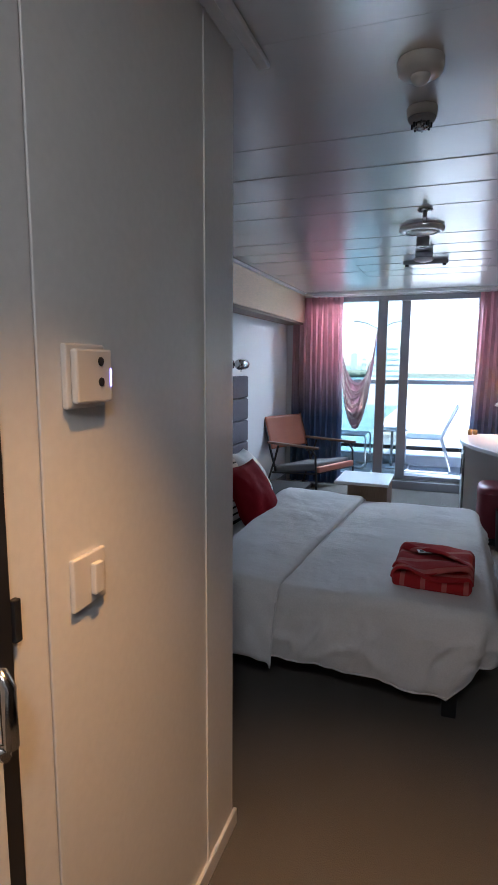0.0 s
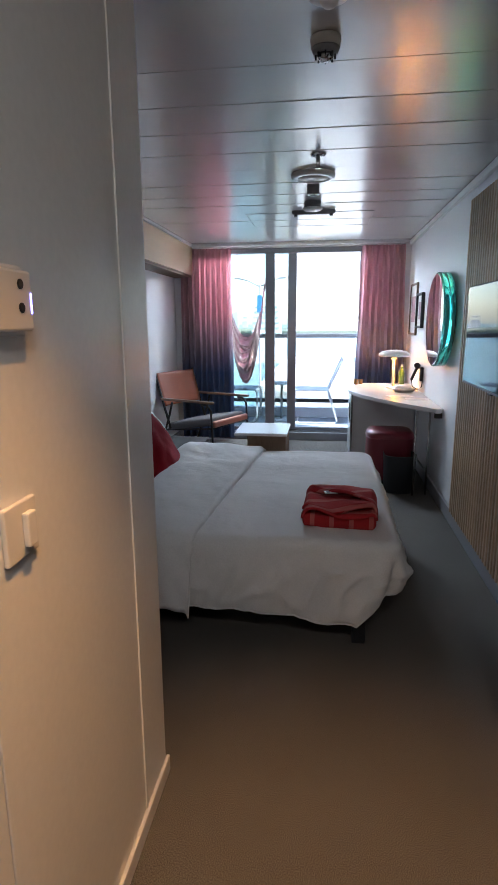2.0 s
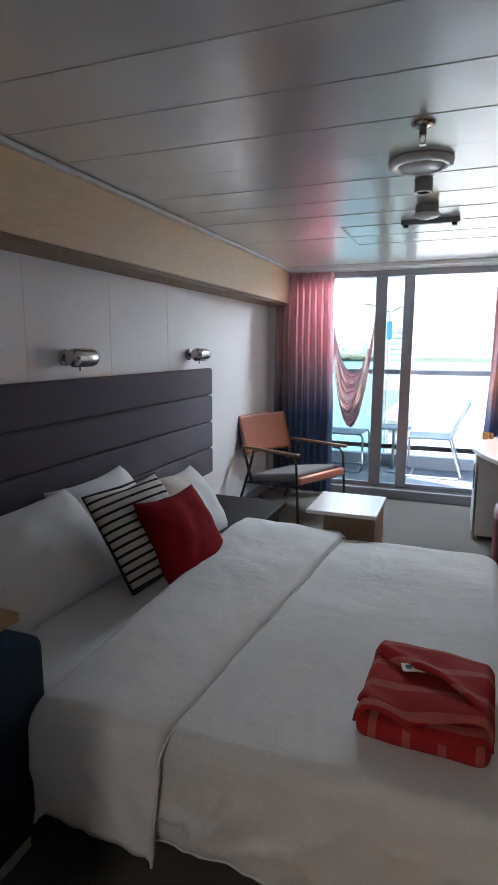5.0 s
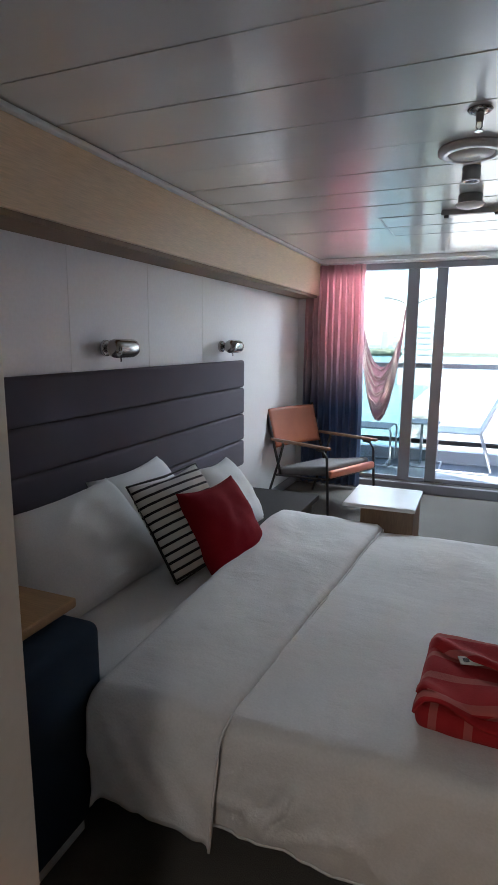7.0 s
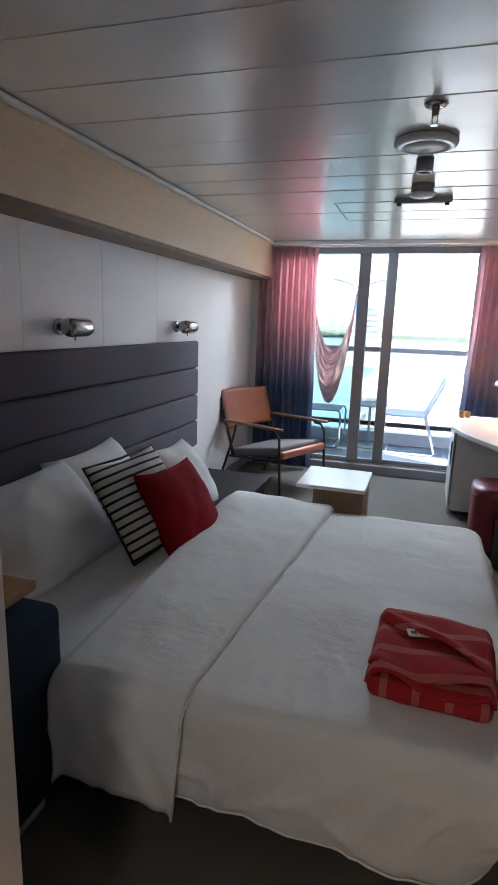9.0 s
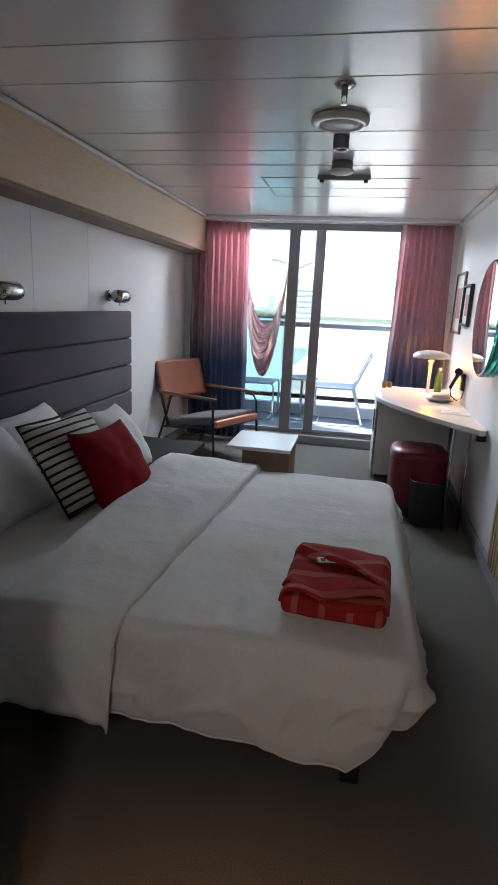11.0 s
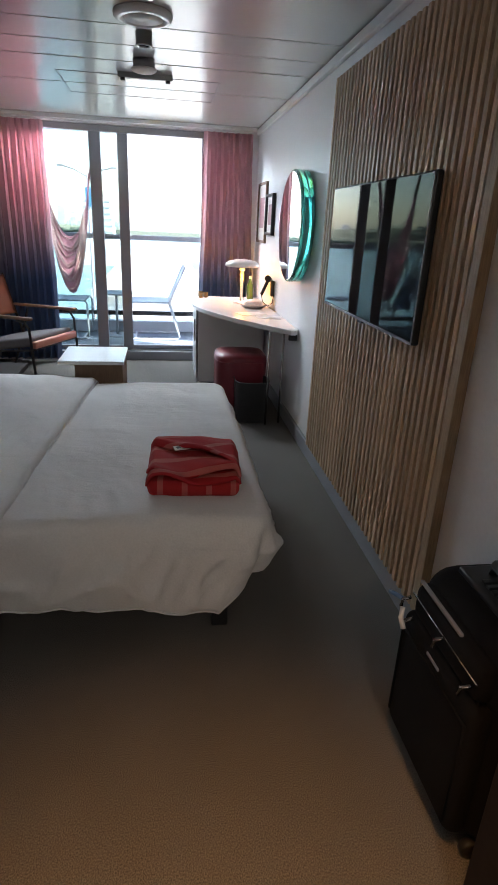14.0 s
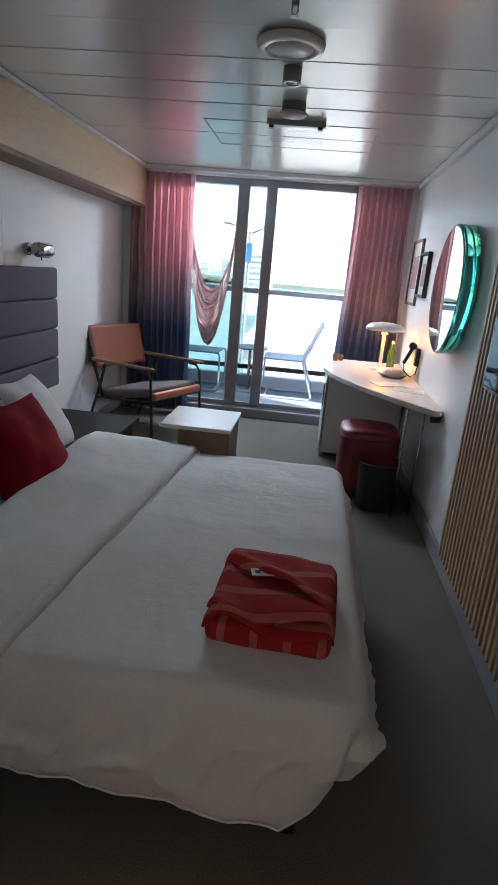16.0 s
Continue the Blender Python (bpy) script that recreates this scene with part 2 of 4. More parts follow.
def thing(name, x, y, z, label, category, group="", rz=0.0, kind=""):
    ob = new(name)
    ob.matrix_basis = pose(x, y, z, 0, 0, rz)
    return tagged(ob, label, category, group, kind)


def box(x0, x1, y0, y1, z0, z1, bevel=0.0, seg=2, bm=None):
    out = bm or bmesh.new()
    b = bmesh.new()
    bmesh.ops.create_cube(b, size=1)
    for v in b.verts:
        v.co = ((x0 + x1) / 2 + v.co.x * (x1 - x0), (y0 + y1) / 2 + v.co.y * (y1 - y0), (z0 + z1) / 2 + v.co.z * (z1 - z0))
    if bevel:
        bmesh.ops.bevel(b, geom=b.edges[:], offset=bevel, segments=seg, affect="EDGES", profile=0.5)
    if bm is None:
        out.free()
        return b
    me = bpy.data.meshes.new("tmp")
    b.to_mesh(me)
    b.free()
    out.from_mesh(me)
    bpy.data.meshes.remove(me)
    return out


def lathe(profile, n=28, cx=0.0, cy=0.0):
    """Turn (radius, height) pairs about the upright axis."""
    bm = bmesh.new()
    rings = []
    for r, z in profile:
        rings.append([bm.verts.new((cx + r * math.cos(2 * math.pi * k / n), cy + r * math.sin(2 * math.pi * k / n), z)) for k in range(n)])
    for a, b in zip(rings, rings[1:]):
        for k in range(n):
            bm.faces.new((a[k], a[(k + 1) % n], b[(k + 1) % n], b[k]))
    bm.faces.new(list(reversed(rings[0])))
    bm.faces.new(rings[-1])
    bmesh.ops.recalc_face_normals(bm, faces=bm.faces[:])
    return bm


def tube(points, r, n=8, bm=None):
    """A round bar along a line of points."""
    bm = bm or bmesh.new()
    pts = [Vector(p) for p in points]
    rings = []
    for i, p in enumerate(pts):
        d = (pts[min(i + 1, len(pts) - 1)] - pts[max(i - 1, 0)]).normalized()
        up = Vector((0, 0, 1)) if abs(d.z) < 0.9 else Vector((1, 0, 0))
        a = d.cross(up).normalized()
        b = d.cross(a)
        rings.append([bm.verts.new(p + r * (math.cos(2 * math.pi * k / n) * a + math.sin(2 * math.pi * k / n) * b)) for k in range(n)])
    for a, b in zip(rings, rings[1:]):
        for k in range(n):
            f = bm.faces.new((a[k], a[(k + 1) % n], b[(k + 1) % n], b[k]))
            f.smooth = True
    bm.faces.new(rings[0])
    bm.faces.new(list(reversed(rings[-1])))
    bmesh.ops.recalc_face_normals(bm, faces=bm.faces[:])
    return bm


def sheet(nu, nv, fn):
    """A grid of nu by nv cells; fn takes (u, v) in 0..1."""
    bm = bmesh.new()
    g = [[bm.verts.new(fn(i / nu, j / nv)) for j in range(nv + 1)] for i in range(nu + 1)]
    for i in range(nu):
        for j in range(nv):
            bm.faces.new((g[i][j], g[i + 1][j], g[i + 1][j + 1], g[i][j + 1]))
    return bm


def extruded(outline, z0, z1, bevel=0.0):
    bm = bmesh.new()
    f = bm.faces.new([bm.verts.new((x, y, z0)) for x, y in outline])
    r = bmesh.ops.extrude_face_region(bm, geom=[f])
    for v in r["geom"]:
        if isinstance(v, bmesh.types.BMVert):
            v.co.z = z1
    bmesh.ops.recalc_face_normals(bm, faces=bm.faces[:])
    if bevel:
        e = [e for e in bm.edges if abs(e.verts[0].co.z - e.verts[1].co.z) < 1e-5]
        bmesh.ops.bevel(bm, geom=e, offset=bevel, segments=2, affect="EDGES", profile=0.5)
    return bm


def setting(name, bm, material, label="", smooth=False, m=None):
    return tagged(finish(name, bm, material, None, "", smooth, m), label, "", "", "structure")


def solid(ob, t, offset=-1):
    md = ob.modifiers.new("thickness", "SOLIDIFY")
    md.thickness, md.offset = t, offset
    return ob

# ---------- the room's shell ----------
XL, XR, YW, H = 0.42, 3.10, 5.97, 2.265       # headboard wall, desk wall, window plane, ceiling
PX, PY = 1.713, 0.775                          # corner of the bathroom block
YB = -1.9                                    # entrance end

floor = setting("floor", box(XL - 0.1, XR + 0.1, YB - 0.1, YW + 0.06, -0.12, 0.0), M_CARPET, "grey woven carpet floor of the cabin")
setting("wall_west", box(XL - 0.1, XL, PY - 0.12, YW + 0.1, 0, H), M_WALL, "white painted wall panels behind the bed")
setting("wall_east", box(XR, XR + 0.1, YB, YW + 0.1, 0, H), M_WALL, "white painted wall with desk and mirror")
setting("wall_south", box(PX - 0.1, XR + 0.1, YB - 0.1, YB, 0, H), M_ENTRY, "plain wall at the entrance end")
setting("wall_bathroom", box(XL - 0.1, PX - 0.004, PY - 0.06, PY, 0, H), M_ENTRY, "cream panel wall closing the bathroom block")
for k, (y0, y1) in enumerate(((0.587, PY), (-0.025, 0.584), (YB, -0.028))):
    setting("wall_entrance_%d" % (k + 1), box(PX - 0.06, PX + (0.0 if k else 0.002), y0, y1 - 0.0015, 0, H, 0.002), M_ENTRY, "cream satin wall panel of the entrance")
setting("wall_joint_strip", box(PX - 0.03, PX + 0.004, 0.580, 0.588, 0.0, H - 0.001), M_ENTRY)
setting("baseboard_entrance", box(PX, PX + 0.012, -0.16, PY + 0.012, 0, 0.055, 0.003), M_ENTRY, "cream skirting along the entrance wall")
setting("baseboard_east", box(XR - 0.022, XR, 0.6, 5.0, 0, 0.10, 0.004), M_BASE, "grey carpeted skirting along the desk wall")
setting("baseboard_west", box(XL, XL + 0.015, PY, YW, 0, 0.09, 0.004), M_BASE, "grey skirting along the headboard wall")

# ceiling: satin metal planks that lie across the room
cb = bmesh.new()
y = YB - 0.348
while y < YW + 0.05:
    y1 = min(y + 0.336, YW + 0.06)
    b = box(XL - 0.1, XR + 0.1, y + 0.0001, y1 - 0.0001, H, H + 0.05, 0.0006, 1)
    tilt = random.uniform(-0.003, 0.003)
    for v in b.verts:
        v.co.z += tilt * (v.co.y - y) / 0.336 + random.uniform(0, 0.0004)
    me = bpy.data.meshes.new("tmp")
    b.to_mesh(me)
    b.free()
    cb.from_mesh(me)
    bpy.data.meshes.remove(me)
    y = y1
setting("ceiling", cb, M_CEIL, "satin grey metal plank ceiling")
setting("ceiling_slab", box(XL - 0.1, XR + 0.1, YB - 0.1, YW + 0.06, H + 0.052, H + 0.15), M_TRIM)
setting("trim_east", box(XR - 0.03, XR, YB, YW - 0.1, H - 0.055, H - 0.006, 0.006), M_TRIM, "white ceiling trim along the desk wall")

setting("trim_entrance", box(1.758, 1.790, YB, 0.855, H - 0.020, H - 0.004, 0.004), M_TRIM, "white ceiling trim along the entrance wall")

# timber-faced beam over the bed
setting("beam", box(XL, 0.645, PY, 5.90, 1.93, H - 0.026, 0.003), M_OAK, "pale oak veneered bulkhead over the bed")
setting("trim_beam", box(0.600, 0.672, PY, 5.92, H - 0.0255, H - 0.004, 0.005), M_TRIM, "white ceiling trim above the oak bulkhead")
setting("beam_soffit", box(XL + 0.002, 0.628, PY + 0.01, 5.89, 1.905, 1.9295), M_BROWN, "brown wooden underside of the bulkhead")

# shallow joints of the headboard wall
for yj in (1.75, 2.43, 3.10, 3.77):
    setting("wall_panel_joint", box(XL - 0.001, XL + 0.0015, yj - 0.002, yj + 0.002, 0.6, 1.90), M_TRIM)

# ---------- window wall and balcony door ----------
setting("wall_window_left", box(XL, 0.72, YW - 0.05, YW + 0.10, 0, H), M_WALL, "white wall beside the balcony door")
setting("wall_window_right", box(2.985, XR, YW - 0.05, YW + 0.10, 0, H), M_WALL, "white wall beside the balcony door")
setting("lintel", box(0.72, 2.985, YW - 0.05, YW + 0.10, 2.225, H), M_TRIM, "white lintel over the balcony door")
setting("curtain_track", box(0.46, 3.06, 5.78, 5.83, H - 0.035, H - 0.004, 0.004), M_TRIM, "white ceiling curtain track")
win = thing("door_balcony", 0, 0, 0, "grey aluminium sliding balcony door with clear glass", "balcony door", kind="structure")
part("sill", box(0.72, 2.985, YW - 0.035, YW + 0.16, 0.0, 0.095, 0.006), M_ALU, win, "grey metal door sill")
part("track", box(0.72, 2.985, YW + 0.00, YW + 0.12, 0.0955, 0.115, 0.003), M_CHROME, win, "bright metal sliding track")
part("head_frame", box(0.72, 2.985, YW - 0.01, YW + 0.08, 2.165, 2.222, 0.004), M_ALU, win)
# outermost right jamb and pane are added unseen behind the curtain, to backlight it
for n, x0, x1, yo in (("jamb", 0.72, 0.79, 0), ("stile", 1.484, 1.593, 0.0), ("stile", 1.742, 1.843, 0.035), ("jamb", 2.555, 2.62, 0.035), ("jamb", 2.935, 2.985, 0.035)):
    part(n, box(x0, x1, YW + yo, YW + yo + 0.05, 0.116, 2.164, 0.004), M_ALU, win)
for x0, x1, yo in ((0.79, 1.484, 0.0), (1.593, 1.742, 0.0), (1.843, 2.555, 0.035), (2.62, 2.935, 0.035)):
    part("bottom_rail", box(x0, x1, YW + yo + 0.002, YW + yo + 0.048, 0.116, 0.150, 0.003), M_ALU, win)
    p = part("pane", box(x0, x1, YW + yo + 0.022, YW + yo + 0.030, 0.150, 2.164), M_TINT if x1 < 1.8 else M_GLASS, win, "tinted glass pane" if x1 < 1.8 else "clear glass pane")
    p.visible_shadow = False

# ---------- balcony ----------
BY = 7.35
setting("balcony_floor", box(-0.4, 3.9, YW + 0.16, BY + 0.12, -0.1, 0.06), M_BALC, "balcony deck coloured blue-grey for its shade")
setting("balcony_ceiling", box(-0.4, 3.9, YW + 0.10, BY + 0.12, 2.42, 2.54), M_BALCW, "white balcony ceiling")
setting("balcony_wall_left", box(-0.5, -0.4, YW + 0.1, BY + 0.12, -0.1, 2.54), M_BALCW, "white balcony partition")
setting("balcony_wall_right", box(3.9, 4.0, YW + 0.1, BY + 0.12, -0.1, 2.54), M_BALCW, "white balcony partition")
rail = thing("balcony_railing", 0, BY, 0.06, "dark metal balcony railing with glass infill", "railing", kind="structure")
part("handrail", box(-0.4, 3.9, -0.03, 0.05, 1.115, 1.175, 0.01), M_ALU, rail, "broad grey handrail")
part("bottom_rail", box(-0.4, 3.9, 0.0, 0.05, 0.20, 0.255, 0.006), M_BLACK, rail)
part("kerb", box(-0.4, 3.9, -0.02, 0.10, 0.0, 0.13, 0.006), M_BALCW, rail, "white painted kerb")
for x in (0.15, 1.35, 2.75, 3.7):
    part("post", box(x - 0.018, x + 0.018, 0.005, 0.045, 0.131, 1.114, 0.003), M_ALU, rail)
for x0, x1 in ((-0.3, 0.13), (0.17, 1.33), (1.37, 2.73), (2.77, 3.68)):
    p = part("pane", box(x0, x1, 0.02, 0.03, 0.256, 1.114), M_GLASS, rail, "clear glass infill")
    p.visible_shadow = False

# ---------- bed ----------
bed = thing("bed", 0, 0, 0, "double bed with a black platform, mattress and white sheet", "bed")
part("platform", box(0.50, 2.38, 1.60, 3.08, 0.15, 0.27, 0.01), M_BLACK, bed, "black bed platform")
part("mattress", box(0.49, 2.45, 1.54, 3.12, 0.271, 0.475, 0.05, 4), M_LINEN, bed, "mattress under a fitted white sheet", smooth=True)
for x, yy in ((0.60, 1.66), (2.33, 1.585), (0.60, 3.02), (2.33, 3.02)):
    part("leg", box(x, x + 0.06, yy, yy + 0.06, 0.0, 0.15 if x < 2 else 0.27, 0.006), M_BLACK, bed)


def drape(x0, x1, y0, y1, top, near, far, foot, lift, seed, spread=0.02):
    """Cloth over the bed: (u, v) -> place. near, far, foot: how far it hangs down on each side."""
    total_y, total_x = near + (y1 - y0) + far, (x1 - x0) + foot

    def place(u, v):
        sx = x0 + u * total_x
        sy = y0 - near + v * total_y
        dx = max(0.0, sx - x1)
        ds = max(0.0, y0 - sy) * (1 + 0.26 * max(0.0, min(1.0, (sx - 1.65) / 0.6)) ** 1.5)
        df = max(0.0, sy - y1)
        x, y = min(sx, x1), min(max(sy, y0), y1)
        side = max(ds, df)
        hang = max(dx, side * max(0.0, 1 - 0.55 * dx / 0.2))
        r = 0.055
        def edge(d):
            a = min(d / r, 1.57)
            return r * math.sin(a)
        z = top + lift
        drop = r * (1 - math.cos(min(hang / r, 1.57))) + max(0.0, hang - 1.57 * r)
        z -= drop
        k = min(1.0, hang / 0.2)
        fold = noise.noise(Vector((x * 4.2 + seed, y * 3.6, 0.3 * z))) * 0.038 + noise.noise(Vector((x * 11 + 0.9 * z * 8 + seed, y * 11, 2.0))) * 0.016 + 0.022 * abs(noise.noise(Vector((x * 15 - z * 10 + seed, y * 15, 7.0))))
        out = lift + spread * k + fold * k
        if dx > 0 and side > 0:
            out += 0.10 * min(dx, side)
        if dx > 0:
            x += edge(dx) + out
        if ds > 0:
            y -= edge(ds) + out
        if df > 0:
            y += edge(df) + out
        if hang < 0.02:
            soft = noise.noise(Vector((sx * 3 + seed, sy * 3, 0))) * 0.012 + noise.noise(Vector((sx * 11, sy * 8 + seed, 0))) * 0.0035
            soft += 0.004 * abs(noise.noise(Vector((sx * 5 + sy * 2, sy * 1.5 - sx, seed)))) ** 0.5
            z += soft
        if hang > 0:
            z += 0.010 * noise.noise(Vector((x * 6 + seed, y * 6, 5)))
        return (x, y, max(z, 0.03))
    return place


def duvet_mesh():
    """The duvet: a soft top, and a skirt that drops to a point at the foot's corners and is tucked up along the foot."""
    x0, x1, y0, y1, top = 1.25, 2.525, 1.475, 3.185, 0.512
    mid = (y0 + y1) / 2

    def rim(leg, k, depth):
        """The outline at a depth below the top; leg 0 near side, 1 corner, 2 foot, 3 corner, 4 far side."""
        r = 0.085 + 0.30 * depth
        if leg == 0:
            return x0 + k * (x1 - r - x0), y0, 0.0, -1.0
        if leg == 1:
            a = -math.pi / 2 + k * math.pi / 2
            return x1 - r + r * math.cos(a), y0 + r + r * math.sin(a), math.cos(a), math.sin(a)
        if leg == 2:
            return x1, y0 + r + k * (y1 - y0 - 2 * r), 1.0, 0.0
        if leg == 3:
            a = k * math.pi / 2
            return x1 - r + r * math.cos(a), y1 - r + r * math.sin(a), math.cos(a), math.sin(a)
        return x1 - r - k * (x1 - r - x0), y1, 0.0, 1.0

    def length(leg, k):
        if leg == 0:
            return 0.325 + 0.042 * k ** 3 + 0.008 * math.sin(9 * k) + 0.005 * math.sin(31 * k)
        if leg == 1:
            return 0.375 - 0.135 * min(1.0, k * 2.4) ** 0.8
        if leg == 2:
            return 0.240 + 0.012 * math.sin(7 * k)
        if leg == 3:
            return 0.240 + 0.08 * k
        return 0.32

    def height(x, y):
        z = top + noise.noise(Vector((x * 2.6, y * 2.6, 3))) * 0.012 + noise.noise(Vector((x * 9, y * 7, 1))) * 0.004
        pull = max(0.0, min(1.0, (1.95 - y) / 0.45))
        z += 0.006 * pull * (1 - abs(noise.noise(Vector((x * 13 + y * 3, y * 3.0, 9)))) * 2.2)
        return z

    bm = bmesh.new()
    cols = []
    for leg, count in ((0, 90), (1, 22), (2, 60), (3, 14), (4, 91)):
        for i in range(count):
            k = i / (count - (1 if leg == 4 else 0))
            col = []
            ex, ey, nx, ny = rim(leg, k, 0.0)
            sx, sy = min(ex, 1.80), mid
            r = 0.05
            for j in range(26):
                f = j / 25
                x, y = sx + (ex - nx * r - sx) * f, sy + (ey - ny * r - sy) * f
                col.append(bm.verts.new((x, y, height(x, y))))
            edge_z = height(ex - nx * r, ey - ny * r)
            for j in range(1, 6):
                a = j / 5 * math.pi / 2
                col.append(bm.verts.new((ex - nx * r * (1 - math.sin(a)), ey - ny * r * (1 - math.sin(a)), edge_z - r * (1 - math.cos(a)))))
            total = length(leg, k) - r
            along = ex if leg in (0, 4) else ey
            for j in range(1, 23):
                d = total * j / 22
                px, py, qx, qy = rim(leg, k, d)
                w = min(1.0, d / 0.07)
                out = w * (0.016 * noise.noise(Vector((px * 4.5, py * 4.5, d * 2))) + 0.010 * noise.noise(Vector((px * 12 + d * 6, py * 12, 4 + d * 3))))
                ridge = 1 - abs(noise.noise(Vector((along * 8 + 2.5 * d, 0.7 * d * 8, leg * 3.0)))) * 2.6
                out += w * (0.35 + 0.65 * math.sin(math.pi * min(1.0, 0.95 * d / total))) * (0.018 * max(0.0, ridge) ** 2 + 0.011 * max(0.0, 1 - abs(noise.noise(Vector((along * 19 + 5 * d, d * 4, leg + 0.5)))) * 3) ** 2)
                if leg == 1:
                    out -= 0.020 * w * math.exp(-((k - 0.42) / 0.13) ** 2)
                if leg in (1, 2):
                    puff = max(0.0, min(1.0, (k - 0.45) / 0.4)) if leg == 1 else 1.0
                    out += 0.028 * puff * math.sin(math.pi * min(1.0, d / total * 0.85))
                if j > 19:
                    out -= 0.006 * (j - 19) * (1.0 if leg == 2 else 0.35)
                z = edge_z - r - d + 0.003 * w * noise.noise(Vector((px * 7, py * 7, 6)))
                col.append(bm.verts.new((px + qx * out, py + qy * out, z)))
            cols.append(col)
    for a, b in zip(cols, cols[1:]):
        for j in range(len(a) - 1):
            bm.faces.new((a[j], a[j + 1], b[j + 1], b[j]))
    hem_line = [c[-1].co.copy() for c in cols[::2]]
    bmesh.ops.remove_doubles(bm, verts=bm.verts[:], dist=0.0002)
    bmesh.ops.recalc_face_normals(bm, faces=bm.faces[:])
    if sum(f.normal.z for f in bm.faces) < 0:
        bmesh.ops.reverse_faces(bm, faces=bm.faces[:])
    return bm, hem_line


duvet_bm, hem_line = duvet_mesh()
duvet = finish("duvet", duvet_bm, M_DUVET, None, "", True)
part("hem", tube(hem_line, 0.004, 6), M_LINEN, duvet, "stitched white hem")
tagged(solid(duvet, 0.010), "rumpled white duvet spread over the bed", "duvet")
slope = drape(1.10, 9.0, 1.530, 3.13, 0.505, 0.372, 0.26, 0.0, 0.030, 7.7, 0.03)


def fold_place(u, v):
    """The turned-back end of the duvet, with a soft rolled edge towards the foot."""
    head = 1.25 - 0.08 * v
    foot = 1.63 + 0.16 * v
    x, y, z = slope((u * (foot - head) + head - 1.10) / 7.9, v)
    roll = max(0.0, 1 - (1 - u) / 0.06)
    z -= 0.024 * roll ** 2
    hd = max(0.0, 1 - u / 0.10)
    z -= 0.030 * hd ** 2
    bulge = math.exp(-((v - 0.80) / 0.09) ** 2) * math.exp(-((u - 0.12) / 0.22) ** 2)
    return (x, y, z + 0.045 * bulge + 0.014 * math.sin(math.pi * u))


fold = finish("duvet_fold", sheet(40, 110, fold_place), M_DUVET, None, "", True)
part("hem", tube([fold_place(1.0, k / 80) for k in range(81)], 0.004, 6), M_LINEN, fold, "rounded white edge")
tagged(solid(fold, 0.014), "turned-back end of the white duvet", "duvet fold")

head = thing("headboard", 0, 0, 0, "plum-grey upholstered headboard with horizontal channels on the wall", "headboard")
part("backing", box(XL + 0.001, XL + 0.018, 1.60, 4.375, 0.50, 1.330, 0.003), M_BLACK, head)
for z0, z1 in ((0.50, 0.704), (0.708, 0.914), (0.918, 1.122), (1.126, 1.335)):
    part("channel", box(XL + 0.012, 0.478, 1.60, 4.38, z0, z1, 0.020, 4), M_HEAD, head, smooth=True)


def pillow_mesh(w, h, t, seed, seg=22, pinch=0.10):
    """A plump cushion in the xz plane, thick along y."""
    bm = bmesh.new()

    def at(u, v, s):
        a, b = 2 * u - 1, 2 * v - 1
        px = a * (1 - pinch * (1 - abs(b)) * 0.0 - pinch * (1 - b * b) * abs(a) ** 6 * 0.8)
        pz = b * (1 - pinch * (1 - a * a) * abs(b) ** 6 * 0.8)
        rc = 1 - 0.05 * (abs(a) * abs(b)) ** 3
        px, pz = px * rc, pz * rc
        body = max(0.0, (1 - abs(a) ** 2.6)) ** 0.55 * max(0.0, (1 - abs(b) ** 2.6)) ** 0.55
        wr = noise.noise(Vector((a * 2.5 + seed, b * 2.5, s))) * 0.16 + noise.noise(Vector((a * 7 + seed, b * 7, s))) * 0.05
        return Vector((px * w / 2, s * t / 2 * body * (1 + wr), pz * h / 2 - 0.02 * (1 - a * a) * (b > 0) * b))
    for s in (-1, 1):
        g = [[bm.verts.new(at(i / seg, j / seg, s)) for j in range(seg + 1)] for i in range(seg + 1)]
        for i in range(seg):
            for j in range(seg):
                q = (g[i][j], g[i + 1][j], g[i + 1][j + 1], g[i][j + 1])
                bm.faces.new(q if s < 0 else tuple(reversed(q)))
    bmesh.ops.remove_doubles(bm, verts=bm.verts[:], dist=0.0004)
    bmesh.ops.recalc_face_normals(bm, faces=bm.faces[:])
    return bm


def pillow(name, w, h, t, m, material, seed, label, category, group="cushions on the bed"):
    ob = finish(name, pillow_mesh(w, h, t, seed), material, None, "", True, m)
    return tagged(ob, label, category, group)


def lean(x, y, z, back, turn, spin=0.0):
    """A cushion that faces the bed's foot: back leans it, turn swings it about the upright."""
    return pose(x, y, z, 0, 0, 90 + turn) @ pose(0, 0, 0, -back, 0, 0) @ pose(0, 0, 0, 0, spin, 0)


pillow("pillow", 0.78, 0.52, 0.24, lean(0.73, 2.07, 0.645, 42, -4, -2), M_LINEN, 1, "plump white pillow leaning against the headboard", "pillow")
pillow("pillow", 0.70, 0.46, 0.20, lean(0.64, 2.70, 0.65, 36, 2), M_LINEN, 2, "white pillow behind the striped cushion", "pillow")
pillow("pillow", 0.52, 0.44, 0.17, lean(0.98, 2.97, 0.66, 36, 4, 4), M_LINEN, 3, "white pillow behind the red cushion", "pillow")
sc = pillow("striped_cushion", 0.49, 0.48, 0.13, lean(1.01, 2.45, 0.690, 34, -12, -3), M_STRIPE, 4, "white cushion with black stripes and black piping", "cushion")
